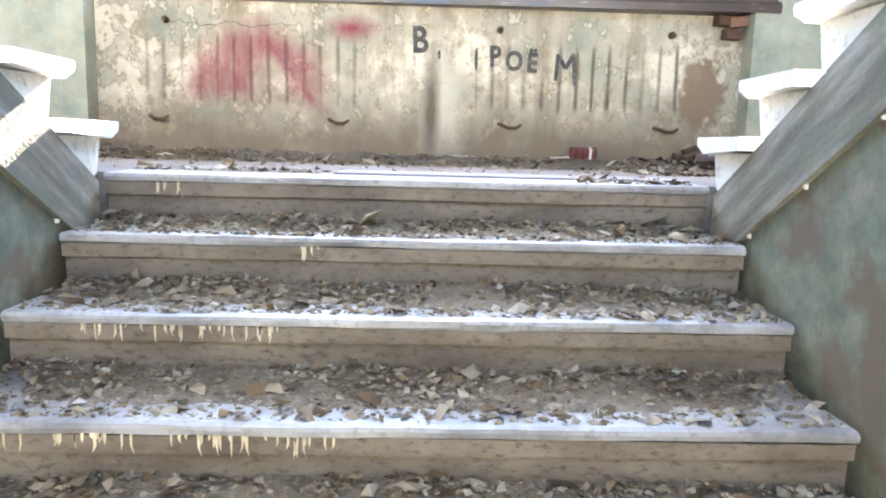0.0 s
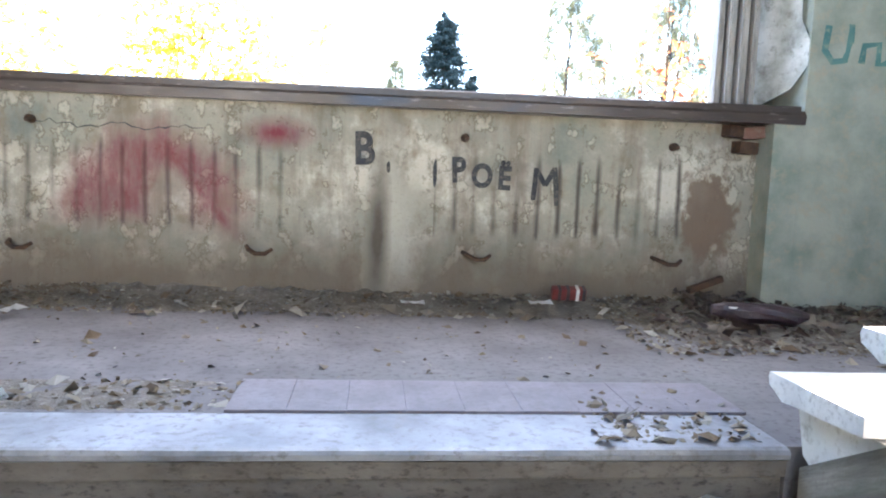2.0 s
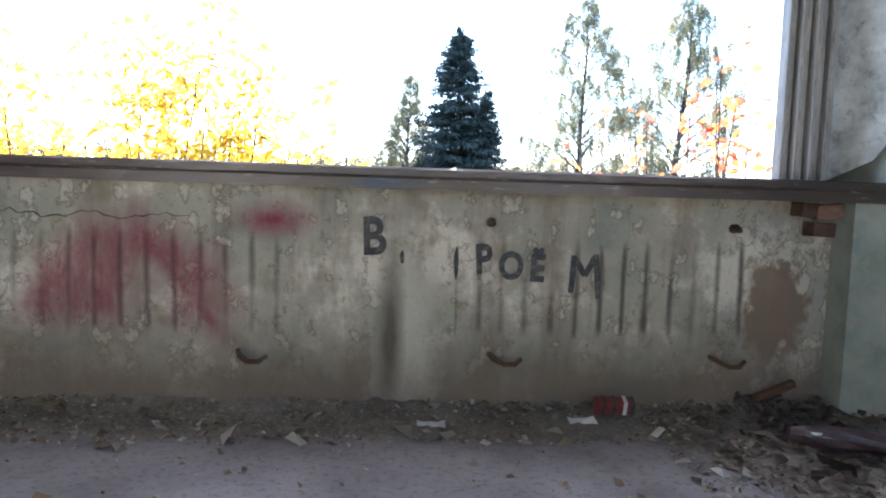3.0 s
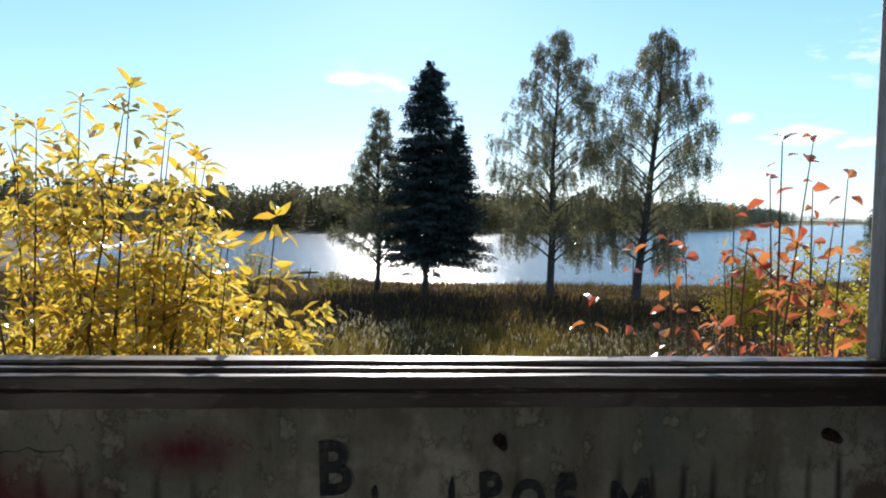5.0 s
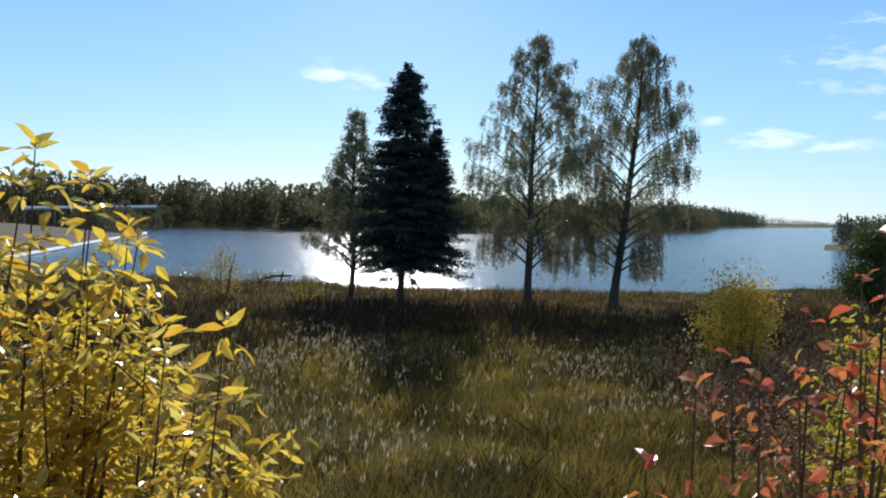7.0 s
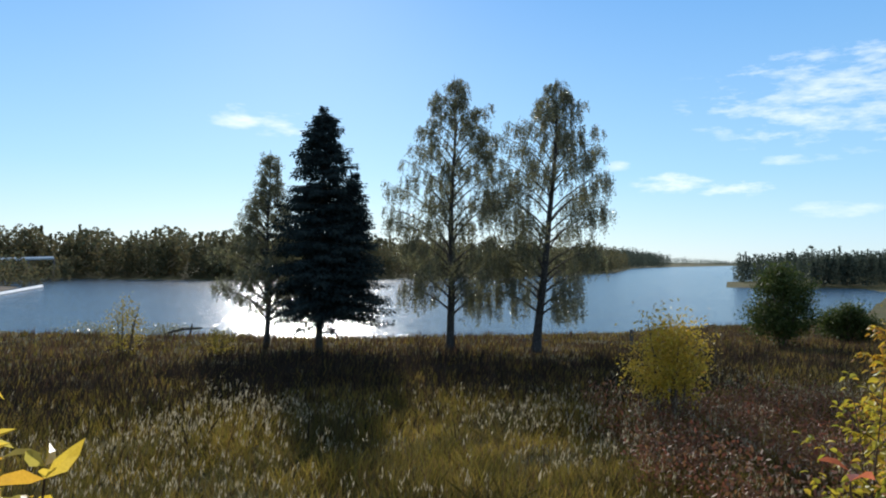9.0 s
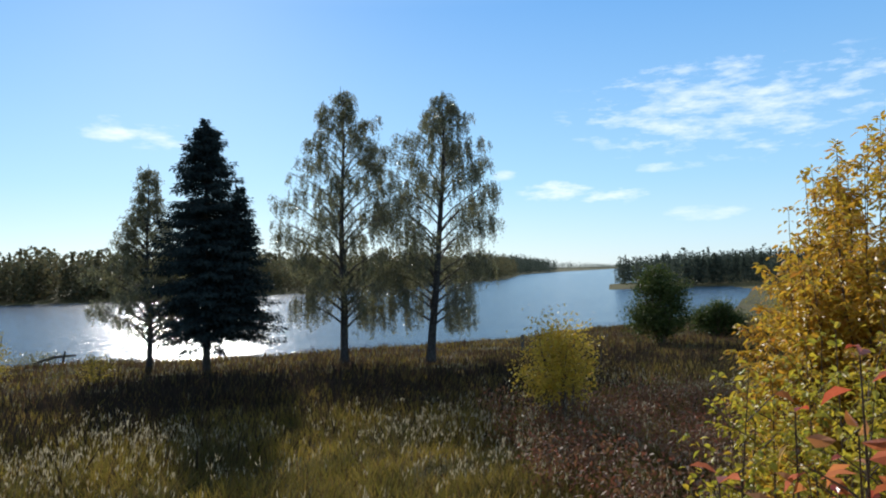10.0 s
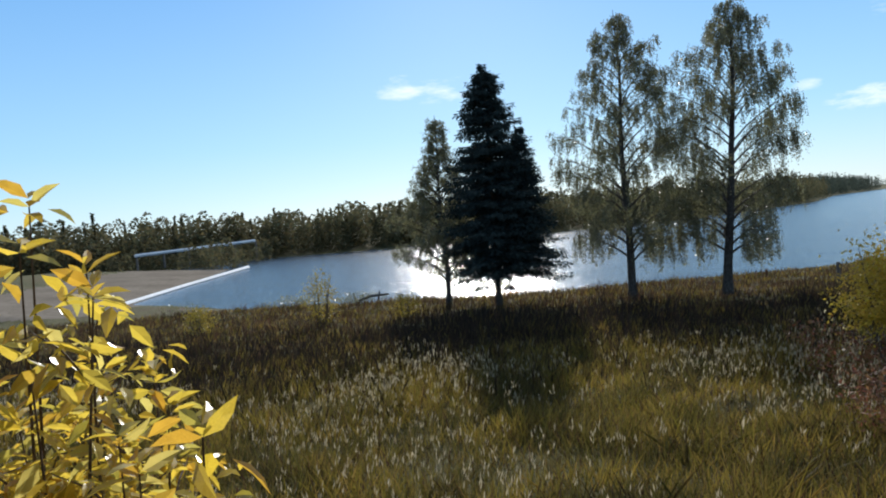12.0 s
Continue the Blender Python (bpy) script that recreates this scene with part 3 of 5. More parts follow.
def parapet_wall():
    """Wall panel under the window, slightly uneven, with thickness."""
    bm = bmesh.new()
    nx, nz = 74, 20
    x0, x1, z0, z1 = -0.52, 3.12, -0.25, 0.90
    grid = [[bm.verts.new((x0 + (x1 - x0) * i / nx, WALL_Y + 0.006 * noise.noise((i * 0.21, j * 0.33, 2.0)) + 0.003 * noise.noise((i * 0.9, j * 0.9, 7.0)), z0 + (z1 - z0) * j / nz))
             for j in range(nz + 1)] for i in range(nx + 1)]
    for i in range(nx):
        for j in range(nz):
            bm.faces.new((grid[i][j], grid[i + 1][j], grid[i + 1][j + 1], grid[i][j + 1]))
    box(bm, x0, x1, WALL_Y + 0.02, OUT_Y, -3.0, 0.86)
    return bm


parapet = setting("wall_window", parapet_wall(), M["parapet"], "ochre green parapet wall stained by removed radiators, red spray paint and black letters")
PIER_Y = 1.34
setting("wall_pier_3", boxed(3.122, 3.262, PIER_Y + 0.002, OUT_Y, -3.0, 0.9), M["green_wall"], "peeling pale green wall beside the window")
setting("wall_pier_4", boxed(-0.662, -0.522, PIER_Y + 0.002, OUT_Y, -3.0, 0.9), M["green_wall"], "peeling pale green wall beside the window")
setting("wall_pier_1", boxed(3.26, ROOM_R + 0.2, PIER_Y, OUT_Y, -3.0, ROOM_TOP), M["green_wall"], "peeling pale green wall beside the window")
setting("wall_pier_2", boxed(ROOM_L - 0.2, -0.66, PIER_Y, OUT_Y, -3.0, ROOM_TOP), M["green_wall"], "peeling pale green wall beside the window")
setting("wall_lintel", boxed(-0.66, 3.26, PIER_Y + 0.02, OUT_Y, WIN_TOP, ROOM_TOP), M["green_wall"], "green wall above the window")
setting("wall_east", boxed(ROOM_R, ROOM_R + 0.2, ROOM_BACK, PIER_Y, -3.0, ROOM_TOP), M["green_wall"], "peeling green stairwell wall")
setting("wall_west", boxed(ROOM_L - 0.2, ROOM_L, ROOM_BACK, PIER_Y, -3.0, ROOM_TOP), M["green_wall"], "peeling green stairwell wall")
# the opening in this unseen wall is added to brighten the interior
for k, (xa, xb, za, zb) in enumerate(((ROOM_L - 0.2, ROOM_R + 0.2, -3.0, 1.9), (ROOM_L - 0.2, ROOM_R + 0.2, 4.0, ROOM_TOP), (ROOM_L - 0.2, 0.0, 1.9, 4.0), (2.5, ROOM_R + 0.2, 1.9, 4.0))):
    setting("wall_south_%d" % (k + 1), boxed(xa, xb, ROOM_BACK - 0.2, ROOM_BACK, za, zb), M["green_wall"], "peeling green south wall round an added unseen light opening")
setting("ceiling", boxed(ROOM_L - 0.2, ROOM_R + 0.2, ROOM_BACK - 0.2, OUT_Y, ROOM_TOP, ROOM_TOP + 0.2), M["ceiling"], "old stairwell ceiling", "ceiling")


def window_reveals():
    """White plaster splays between the timber frame and the wall face, torn at the foot."""
    for k, (xa, xb) in enumerate(((3.095, 3.262), (-0.565, -0.662))):
        bm = bmesh.new()
        s = 1 if xb > xa else -1
        rows = []
        for j in range(25):
            z = 0.93 + (WIN_TOP - 0.93) * j / 24
            w = 0.55 + 0.45 * min(1.0, max(0.0, (z - 0.95) / 0.16)) if j else 0.15
            w *= 1 + 0.10 * noise.noise((z * 4, k * 5.0, 1.0))
            w *= 0.82 if 1.25 < z < 1.5 else 1.0
            a, b = Vector((xa, 1.67, z)), Vector((xa + (xb - xa) * w, 1.67 - 0.325 * w, z))
            rows.append([bm.verts.new(p) for p in (a, b, b + Vector((s * 0.02, 0.03, 0)), a + Vector((s * 0.02, 0.03, 0)))])
        for a, b in zip(rows, rows[1:]):
            for i in range(4):
                bm.faces.new((a[i], a[(i + 1) % 4], b[(i + 1) % 4], b[i]))
        bm.faces.new(rows[0])
        bm.faces.new(rows[-1])
        bmesh.ops.recalc_face_normals(bm, faces=bm.faces)
        setting("window_reveal_%d" % (k + 1), bm, M["reveal"], "torn white plaster window reveal", "reveal")


window_reveals()
setting("wall_jamb_1", prism([(1.68, 0.9), (1.68, WIN_TOP), (OUT_Y, WIN_TOP), (OUT_Y, 0.9)], 3.04, 3.262), M["stringer"], "bare masonry behind the window reveal")
setting("wall_jamb_2", prism([(1.68, 0.9), (1.68, WIN_TOP), (OUT_Y, WIN_TOP), (OUT_Y, 0.9)], -0.662, -0.44), M["stringer"], "bare masonry behind the window reveal")


def window():
    """Empty timber frame: three ribbed jamb posts each side, a head, and a ribbed bottom rail that is the sill."""
    w = tagged(thing("window_1", "empty weathered timber window frame above a dark ribbed sill", "window"), kind="structure")
    for x, s in ((WIN_R, 1), (WIN_L, -1)):
        for dx, width, y0, y1 in ((0.0, 0.030, 1.60, 1.67), (0.042, 0.034, 1.575, 1.66), (0.090, 0.036, 1.55, 1.65), (0.138, 0.028, 1.535, 1.65)):
            a, b = sorted((x + s * dx, x + s * (dx + width)))
            part("jamb", boxed(a, b, y0, y1, SILL_Z + 0.017, WIN_TOP, 0.006), M["wood_frame"], w)
    # dark strips behind the posts put shade into the gaps by colour
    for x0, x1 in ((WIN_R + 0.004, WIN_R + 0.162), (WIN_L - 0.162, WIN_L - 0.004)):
        part("jamb_lining", boxed(x0, x1, 1.632, 1.668, SILL_Z + 0.017, WIN_TOP - 0.004), M["rust"], w, "dark backing that stands for shade in the jamb gaps")
    part("head", boxed(WIN_L, WIN_R, 1.58, 1.67, WIN_TOP - 0.09, WIN_TOP - 0.002, 0.006), M["wood_frame"], w)
    # ribbed rail: back strip, groove, middle strip, groove, front board
    for y0, y1, zt, nm in ((1.560, 1.640, 0.950, "back_strip"), (1.478, 1.506, 0.947, "middle_strip"), (1.393, 1.432, 0.944, "front_strip")):
        prof = [(y0, zt - 0.05), (y0, zt - 0.006), (y0 + 0.006, zt), (y1 - 0.006, zt), (y1, zt - 0.006), (y1, zt - 0.05)]
        part(nm, prism(prof, -0.60, 3.24, 120, 0.004, int(y0 * 100)), M["sill"], w)
    part("sill_board", prism([(1.385, 0.862), (1.385, 0.902), (1.40, 0.924), (1.625, 0.924), (1.625, 0.862)], -0.62, 3.26, 100, 0.006, 4), M["sill"], w)
    pivot = Matrix.Translation((1.3, 1.5, 0))
    w.matrix_basis = pivot @ Matrix.Rotation(radians(-2.0), 4, "Z") @ pivot.inverted()
    return w


window()

# broken masonry under the sill's end; dark brick colours stand in for the hole's shade
hole = thing("wall_hole", "broken masonry hole with exposed bricks under the sill end", "hole", at=(3.02, 1.47, 0.80))
for k, (x, z, r) in enumerate(((-0.03, 0.03, 4), (0.06, 0.025, -6), (0.015, -0.045, 3))):
    b = part("brick", boxed(-0.05, 0.05, -0.05, 0.02, -0.028, 0.028, 0.006), M["brick"] if k == 1 else M["rust"], hole)
    b.location, b.rotation_euler = (x, -0.005 - 0.01 * k, z), (0, radians(r), radians(3 * r))


def ragged(cx, cz, rx, rz, seed, n=28, amp=0.22):
    return [(cx + rx * math.cos(a) * (1 + amp * noise.noise((math.cos(a) * 2, math.sin(a) * 2, seed))),
             cz + rz * math.sin(a) * (1 + amp * noise.noise((math.cos(a) * 2 + 9, math.sin(a) * 2, seed)))) for a in (2 * math.pi * k / n for k in range(n))]




def letters():
    """Hand-painted black letters on the parapet."""
    for ch, x, z, size, rot in (("B", 1.235, 0.612, 0.20, 2), ("P", 1.675, 0.548, 0.155, 3), ("O", 1.765, 0.530, 0.145, 0), ("\u00cb", 1.885, 0.525, 0.145, -3)):
        cu = bpy.data.curves.new("letter", "FONT")
        cu.body, cu.size, cu.extrude, cu.offset = ch, size, 0.0015, 0.0055
        ob = new("painted_letter", cu)
        ob.matrix_world = Matrix.Translation((x, WALL_Y - 0.013, z)) @ Euler((radians(90), radians(-rot), 0)).to_matrix().to_4x4() @ Matrix.Diagonal((0.82, 1.0, 1.0, 1.0))
        cu.materials.append(M["letter"])
        ob.parent = parapet
    m = bmesh.new()
    for a, b in (((2.055, 0.478), (2.062, 0.625)), ((2.062, 0.620), (2.108, 0.545)), ((2.108, 0.545), (2.150, 0.628)), ((2.150, 0.630), (2.164, 0.455))):
        tube(m, [(a[0], 0, a[1]), ((a[0] + b[0]) / 2 + 0.002, 0, (a[1] + b[1]) / 2), (b[0], 0, b[1])], [0.011, 0.0125, 0.010], 6)
    bmesh.ops.scale(m, vec=(1, 0.12, 1), verts=m.verts)
    bmesh.ops.translate(m, vec=(0, WALL_Y - 0.010, 0), verts=m.verts)
    part("painted_letter", m, M["letter"], parapet)
    for x, z, h in ((1.60, 0.58, 0.12), (1.39, 0.60, 0.05)):
        part("paint_stroke", sheet(ragged(x, z, 0.009, h / 2, x, 14), WALL_Y - 0.012, WALL_Y), M["letter"], parapet, "black paint stroke")


letters()


crack = bmesh.new()
rc = random.Random(9)
tube(crack, [(-0.14 + 0.028 * k, WALL_Y - 0.003, 0.735 + 0.010 * math.sin(k * 0.6) + rc.uniform(-0.010, 0.010)) for k in range(27)], [0.0012 + 0.002 * rc.random() for _ in range(27)], 4)
part("crack", crack, M["letter"], parapet, "dark crack in the plaster")


def bracket(x, z, lower):
    b = thing("radiator_bracket", "rusted iron radiator bracket remaining in the parapet wall" if lower else "rusted bracket stub in the parapet wall", "bracket", "radiator brackets", at=(x, WALL_Y, z))
    bm = bmesh.new()
    if lower:
        tube(bm, [(-0.06, 0.0, 0.012), (-0.045, -0.05, 0.004), (-0.01, -0.075, -0.012), (0.03, -0.075, -0.012), (0.06, -0.06, 0.008)], [0.010, 0.011, 0.011, 0.011, 0.008], 6)
    else:
        tube(bm, [(0, 0.01, 0), (0, -0.03, 0.003), (0.003, -0.055, -0.004)], [0.020, 0.017, 0.010], 8)
    part("iron", bm, M["rust"], b)


for x in (-0.17, 0.83, 1.80, 2.70):
    bracket(x, 0.215, True)
for x in (-0.13, 1.73, 2.705):
    bracket(x, 0.745, False)

# faded writing on the pier: strokes that cannot be read
pier_paint = thing("wall_graffiti", "faded teal spray-painted strokes on the green wall", "graffiti", at=(3.34, PIER_Y, 1.15))
for pts in (((0.0, 0.16), (-0.01, 0.05), (0.03, 0.0), (0.09, 0.01), (0.11, 0.10), (0.11, 0.17)), ((0.17, 0.0), (0.18, 0.08), (0.25, 0.09), (0.25, 0.0), (0.30, 0.01)),
            ((0.02, 0.42), (0.15, 0.55), (0.30, 0.45), (0.22, 0.32)), ((0.36, 0.02), (0.37, 0.16), (0.46, 0.14), (0.45, 0.02))):
    bm = bmesh.new()
    tube(bm, [(x, 0.0, z) for x, z in pts], [0.017] * len(pts), 6)
    bmesh.ops.scale(bm, vec=(1, 0.12, 1), verts=bm.verts)
    part("stroke", bm, M["teal"], pier_paint)

# ---- stairs ----


def step_profile(y, z, back, riser=RISE):
    """Tread with a rounded nose above a small moulding, and the riser below."""
    return [(y + 0.014, z - 0.030), (y + 0.003, z - 0.024), (y, z - 0.012), (y + 0.006, z - 0.003), (y + 0.018, z), (back, z), (back, z - 0.030)]


def central_flight():
    st = thing("staircase", "wide worn concrete staircase covered with plaster chips and dry leaves", "stairs", at=(0, 0, 0))
    for k in range(0, 9):
        y, z = EDGE_Y - RUN * k, FLOOR_Z - RISE * k
        if k == 0:
            prof = step_profile(y, z, -0.07)
        else:
            prof = step_profile(y, z, y + RUN + 0.035)
        part("tread", prism(prof, STAIR_L, STAIR_R, 130, 0.006 if k else 0.002, k + 1), M["tread"], st)
        zr = z - 0.030
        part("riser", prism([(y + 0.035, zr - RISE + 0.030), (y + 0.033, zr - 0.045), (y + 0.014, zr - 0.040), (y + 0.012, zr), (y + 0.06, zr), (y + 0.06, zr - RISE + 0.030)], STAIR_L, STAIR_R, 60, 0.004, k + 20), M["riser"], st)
    return st


staircase = central_flight()

# tiles behind the landing's nosing; a run of them is missing
for k in range(14):
    x = 0.26 + 0.145 * k
    if 1 <= k <= 4 or k == 0:
        continue
    t = part("floor_tile", boxed(-0.0722, 0.0722, -0.13, 0.13, 0, 0.009, 0.001), M["tile"], floor)
    t.location = (x + 0.072, 0.065, FLOOR_Z - 0.002 + 0.002 * noise.noise((k * 1.7, 0, 0)))


def side_flight(x_in, s):
    """Flight that returns upwards beside the central one: stone treads with moulded noses over a stained stringer."""
    st = thing("side_staircase", "pale stone side stairs lit by the sun above a stained stringer", "stairs", "side stairs")
    x_out = x_in + s * 1.62
    xa = x_in - s * 0.03
    for k in range(10):
        y, z = -0.235 - 0.285 * k, 0.150 + 0.165 * k
        prof = [(y, z - 0.012), (y - 0.006, z), (y - 0.32, z), (y - 0.32, z - 0.04), (y - 0.10, z - 0.05), (y - 0.06, z - 0.055), (y - 0.03, z - 0.04), (y - 0.006, z - 0.03)]
        part("tread", prism(prof, min(xa, x_out), max(xa, x_out), 30, 0.006, k + 40), M["tread_white"], st)
        rp = [(y - 0.055, z - 0.05), (y - 0.345, z - 0.05), (y - 0.345, z - 0.30), (y - 0.085, z - 0.165)]
        part("riser", prism(rp, min(x_in + s * 0.012, x_out), max(x_in + s * 0.012, x_out), 12, 0.006, k + 60), M["plaster"], st)
    # stringer band and wall face under it
    y0, y1 = -0.33, -3.2
    top = lambda y: 0.075 + 0.579 * (-y - 0.53)
    xs = sorted((x_in + s * 0.002, x_in + s * 0.10))
    prof = [(y0, top(y0)), (y1, top(y1)), (y1, top(y1) - 0.24), (y0, top(y0) - 0.24)]
    part("stringer", prism(prof, xs[0], xs[1], 2), M["stringer"], st, "stained grey stringer")
    xs = sorted((x_in + s * 0.022, x_in + s * 0.14))
    prof = [(y0, top(y0) - 0.2), (y1, top(y1) - 0.2), (y1, ROOM_LOW), (y0, ROOM_LOW)]
    part("flank_wall", prism(prof, xs[0], xs[1], 2), M["flank"], st, "peeling green flank wall")
    return st


side_flight(STAIR_R, 1)
side_flight(STAIR_L, -1)


def drips(x0, x1, y, z, seed, n):
    """Dried runs of cream paint below a nose."""
    rng = random.Random(seed)
    d = tagged(thing("paint_drips", "dried cream paint runs on a stair riser", "paint", "paint runs"))
    for _ in range(n):
        x, h, w = rng.uniform(x0, x1), rng.uniform(0.015, 0.055), rng.uniform(0.0015, 0.004)
        o = [(x - w, z), (x + w, z), (x + w * 0.8, z - h * 0.7), (x + rng.uniform(-0.006, 0.006), z - h), (x - w * 0.7, z - h * 0.6)]
        part("paint_run", sheet(o, y - 0.003, y + 0.03), M["drip"], d)


for k, (x0, x1, n) in enumerate(((0.40, 0.52, 8), (0.95, 1.02, 5), (0.45, 0.95, 34), (0.40, 1.15, 44), (0.5, 1.2, 20))):
    drips(x0, x1, EDGE_Y - RUN * k + 0.012, FLOOR_Z - RISE * k - 0.022, k, n)


def debris(name, label, spots, n, size, seed, material, flat=0.5):
    """Uncountable chips and dry leaves lying on the stairs and the landing."""
    rng = np.random.default_rng(seed)
    V, F = [], []
    w = np.array([s[-1] for s in spots], float)
    pick = rng.choice(len(spots), n, p=w / w.sum())
    for k in range(n):
        x0, x1, y0, y1, z, bias, h, _ = spots[pick[k]]
        x, u = rng.uniform(x0, x1), rng.random() ** bias
        y = y1 - (y1 - y0) * u
        r = size * rng.lognormal(0, 0.55)
        zz = z + h * max(0.0, 1 - 1.6 * u) * (0.6 + 0.5 * noise.noise((x * 3, y * 3, seed))) * rng.uniform(0.75, 1.05)
        q = Euler((rng.normal(0, flat), rng.normal(0, flat), rng.uniform(0, 6.3))).to_matrix()
        a, b, c = r * rng.uniform(0.6, 1.3), r * rng.uniform(0.4, 0.9), r * rng.uniform(0.08, 0.4)
        base = len(V)
        for dx, dy, dz in ((-a, -b * 0.6, -c), (a * 0.8, -b, -c * 0.6), (a, b * 0.7, -c), (-a * 0.7, b, -c * 0.5), (0.1 * a, 0, c)):
            p = q @ Vector((dx, dy, dz))
            V.append((x + p.x, y + p.y, zz + max(p.z, -c) + c))
        F += [(base, base + 1, base + 4), (base + 1, base + 2, base + 4), (base + 2, base + 3, base + 4), (base + 3, base, base + 4)]
    return tagged(np_mesh(name, V, F, material), label, "debris", kind="stuff")


spots = []
for k in range(1, 8):
    y, z = EDGE_Y - RUN * k, FLOOR_Z - RISE * k
    spots.append((STAIR_L + 0.01, STAIR_R - 0.01, y + 0.03, y + RUN + 0.03, z, 1.35, 0.045, 1.0))
debris("stair_debris", "plaster chips and dry brown leaves lying on stair treads", spots, 27000, 0.0062, 5, M["chips"])
debris("stair_rubble", "larger broken plaster pieces on stair treads", spots, 420, 0.0105, 6, M["chips"])
land = [(-0.5, 3.1, 1.12, 1.46, FLOOR_Z, 1.8, 0.075, 3.0), (-1.4, 4.0, 0.1, 1.3, FLOOR_Z, 1.3, 0.0, 0.5), (2.3, 3.9, 0.55, 1.32, FLOOR_Z, 1.0, 0.06, 2.2),
        (0.27, 1.0, -0.06, 0.19, FLOOR_Z - 0.001, 1.0, 0.0, 0.35), (1.85, 2.25, -0.26, 0.1, FLOOR_Z, 1.0, 0.0, 0.3)]
debris("corner_rubbish", "dark rubbish, chips and dry leaves in the landing corner", [(2.45, 3.9, 0.55, 1.32, FLOOR_Z + 0.02, 1.2, 0.06, 1.0), (2.75, 3.1, 1.15, 1.46, 0.02, 1.0, 0.08, 0.5)], 1500, 0.011, 18, M["chips_dark"])
debris("landing_debris", "plaster chips and rubbish banked against the parapet wall", land, 6500, 0.008, 8, M["chips"])


def rubble_bank(name, x0, x1, y0, y1, h, seed, material, label, base=FLOOR_Z, power=1.6):
    """Low uneven bank of fallen plaster and dirt."""
    bm = bmesh.new()
    nx, ny = int((x1 - x0) * 40), 14
    g = []
    for i in range(nx + 1):
        x = x0 + (x1 - x0) * i / nx
        row = []
        for j in range(ny + 1):
            u = j / ny
            y = y0 + (y1 - y0) * u
            e = min(1.0, 5 * min(i, nx - i) / nx)
            z = base - 0.004 + e * h * u ** power * (0.75 + 0.7 * noise.noise((x * 2.5, y * 3, seed)) + 0.45 * noise.noise((x * 9, y * 9, seed)) + 0.3 * noise.noise((x * 25, y * 25, seed)))
            row.append(bm.verts.new((x, y, z)))
        g.append(row)
    for i in range(nx):
        for j in range(ny):
            bm.faces.new((g[i][j], g[i + 1][j], g[i + 1][j + 1], g[i][j + 1]))
    for f in bm.faces:
        f.smooth = True
    return tagged(link_mesh(name, bm, material), label, "debris", kind="stuff")


M["dirt"] = surface("plaster dirt", (0.10, 0.082, 0.066), (0.20, 0.172, 0.14), (0.30, 0.27, 0.235), 9, 50, bump=1.0, dist=0.012)
rubble_bank("plaster_bank", -0.52, 3.12, 1.10, 1.468, 0.065, 3, M["dirt"], "bank of fallen plaster and dirt against the parapet wall")
for k in range(1, 8):
    yk = EDGE_Y - RUN * k
    rubble_bank("tread_dirt", STAIR_L + 0.004, STAIR_R - 0.004, yk + 0.085, yk + RUN + 0.034, 0.030, 50 + k, M["dirt"], "brown dirt and crushed plaster on a stair tread", FLOOR_Z - RISE * k, 0.8)
rubble_bank("broken_screed", 0.262, 0.985, -0.066, 0.19, 0.012, 31, M["dirt"], "broken screed where floor tiles are missing", power=0.3)
rubble_bank("plaster_bank", 2.35, 4.05, 0.45, 1.338, 0.055, 9, M["dirt"], "bank of dirt and rubbish in the landing corner")


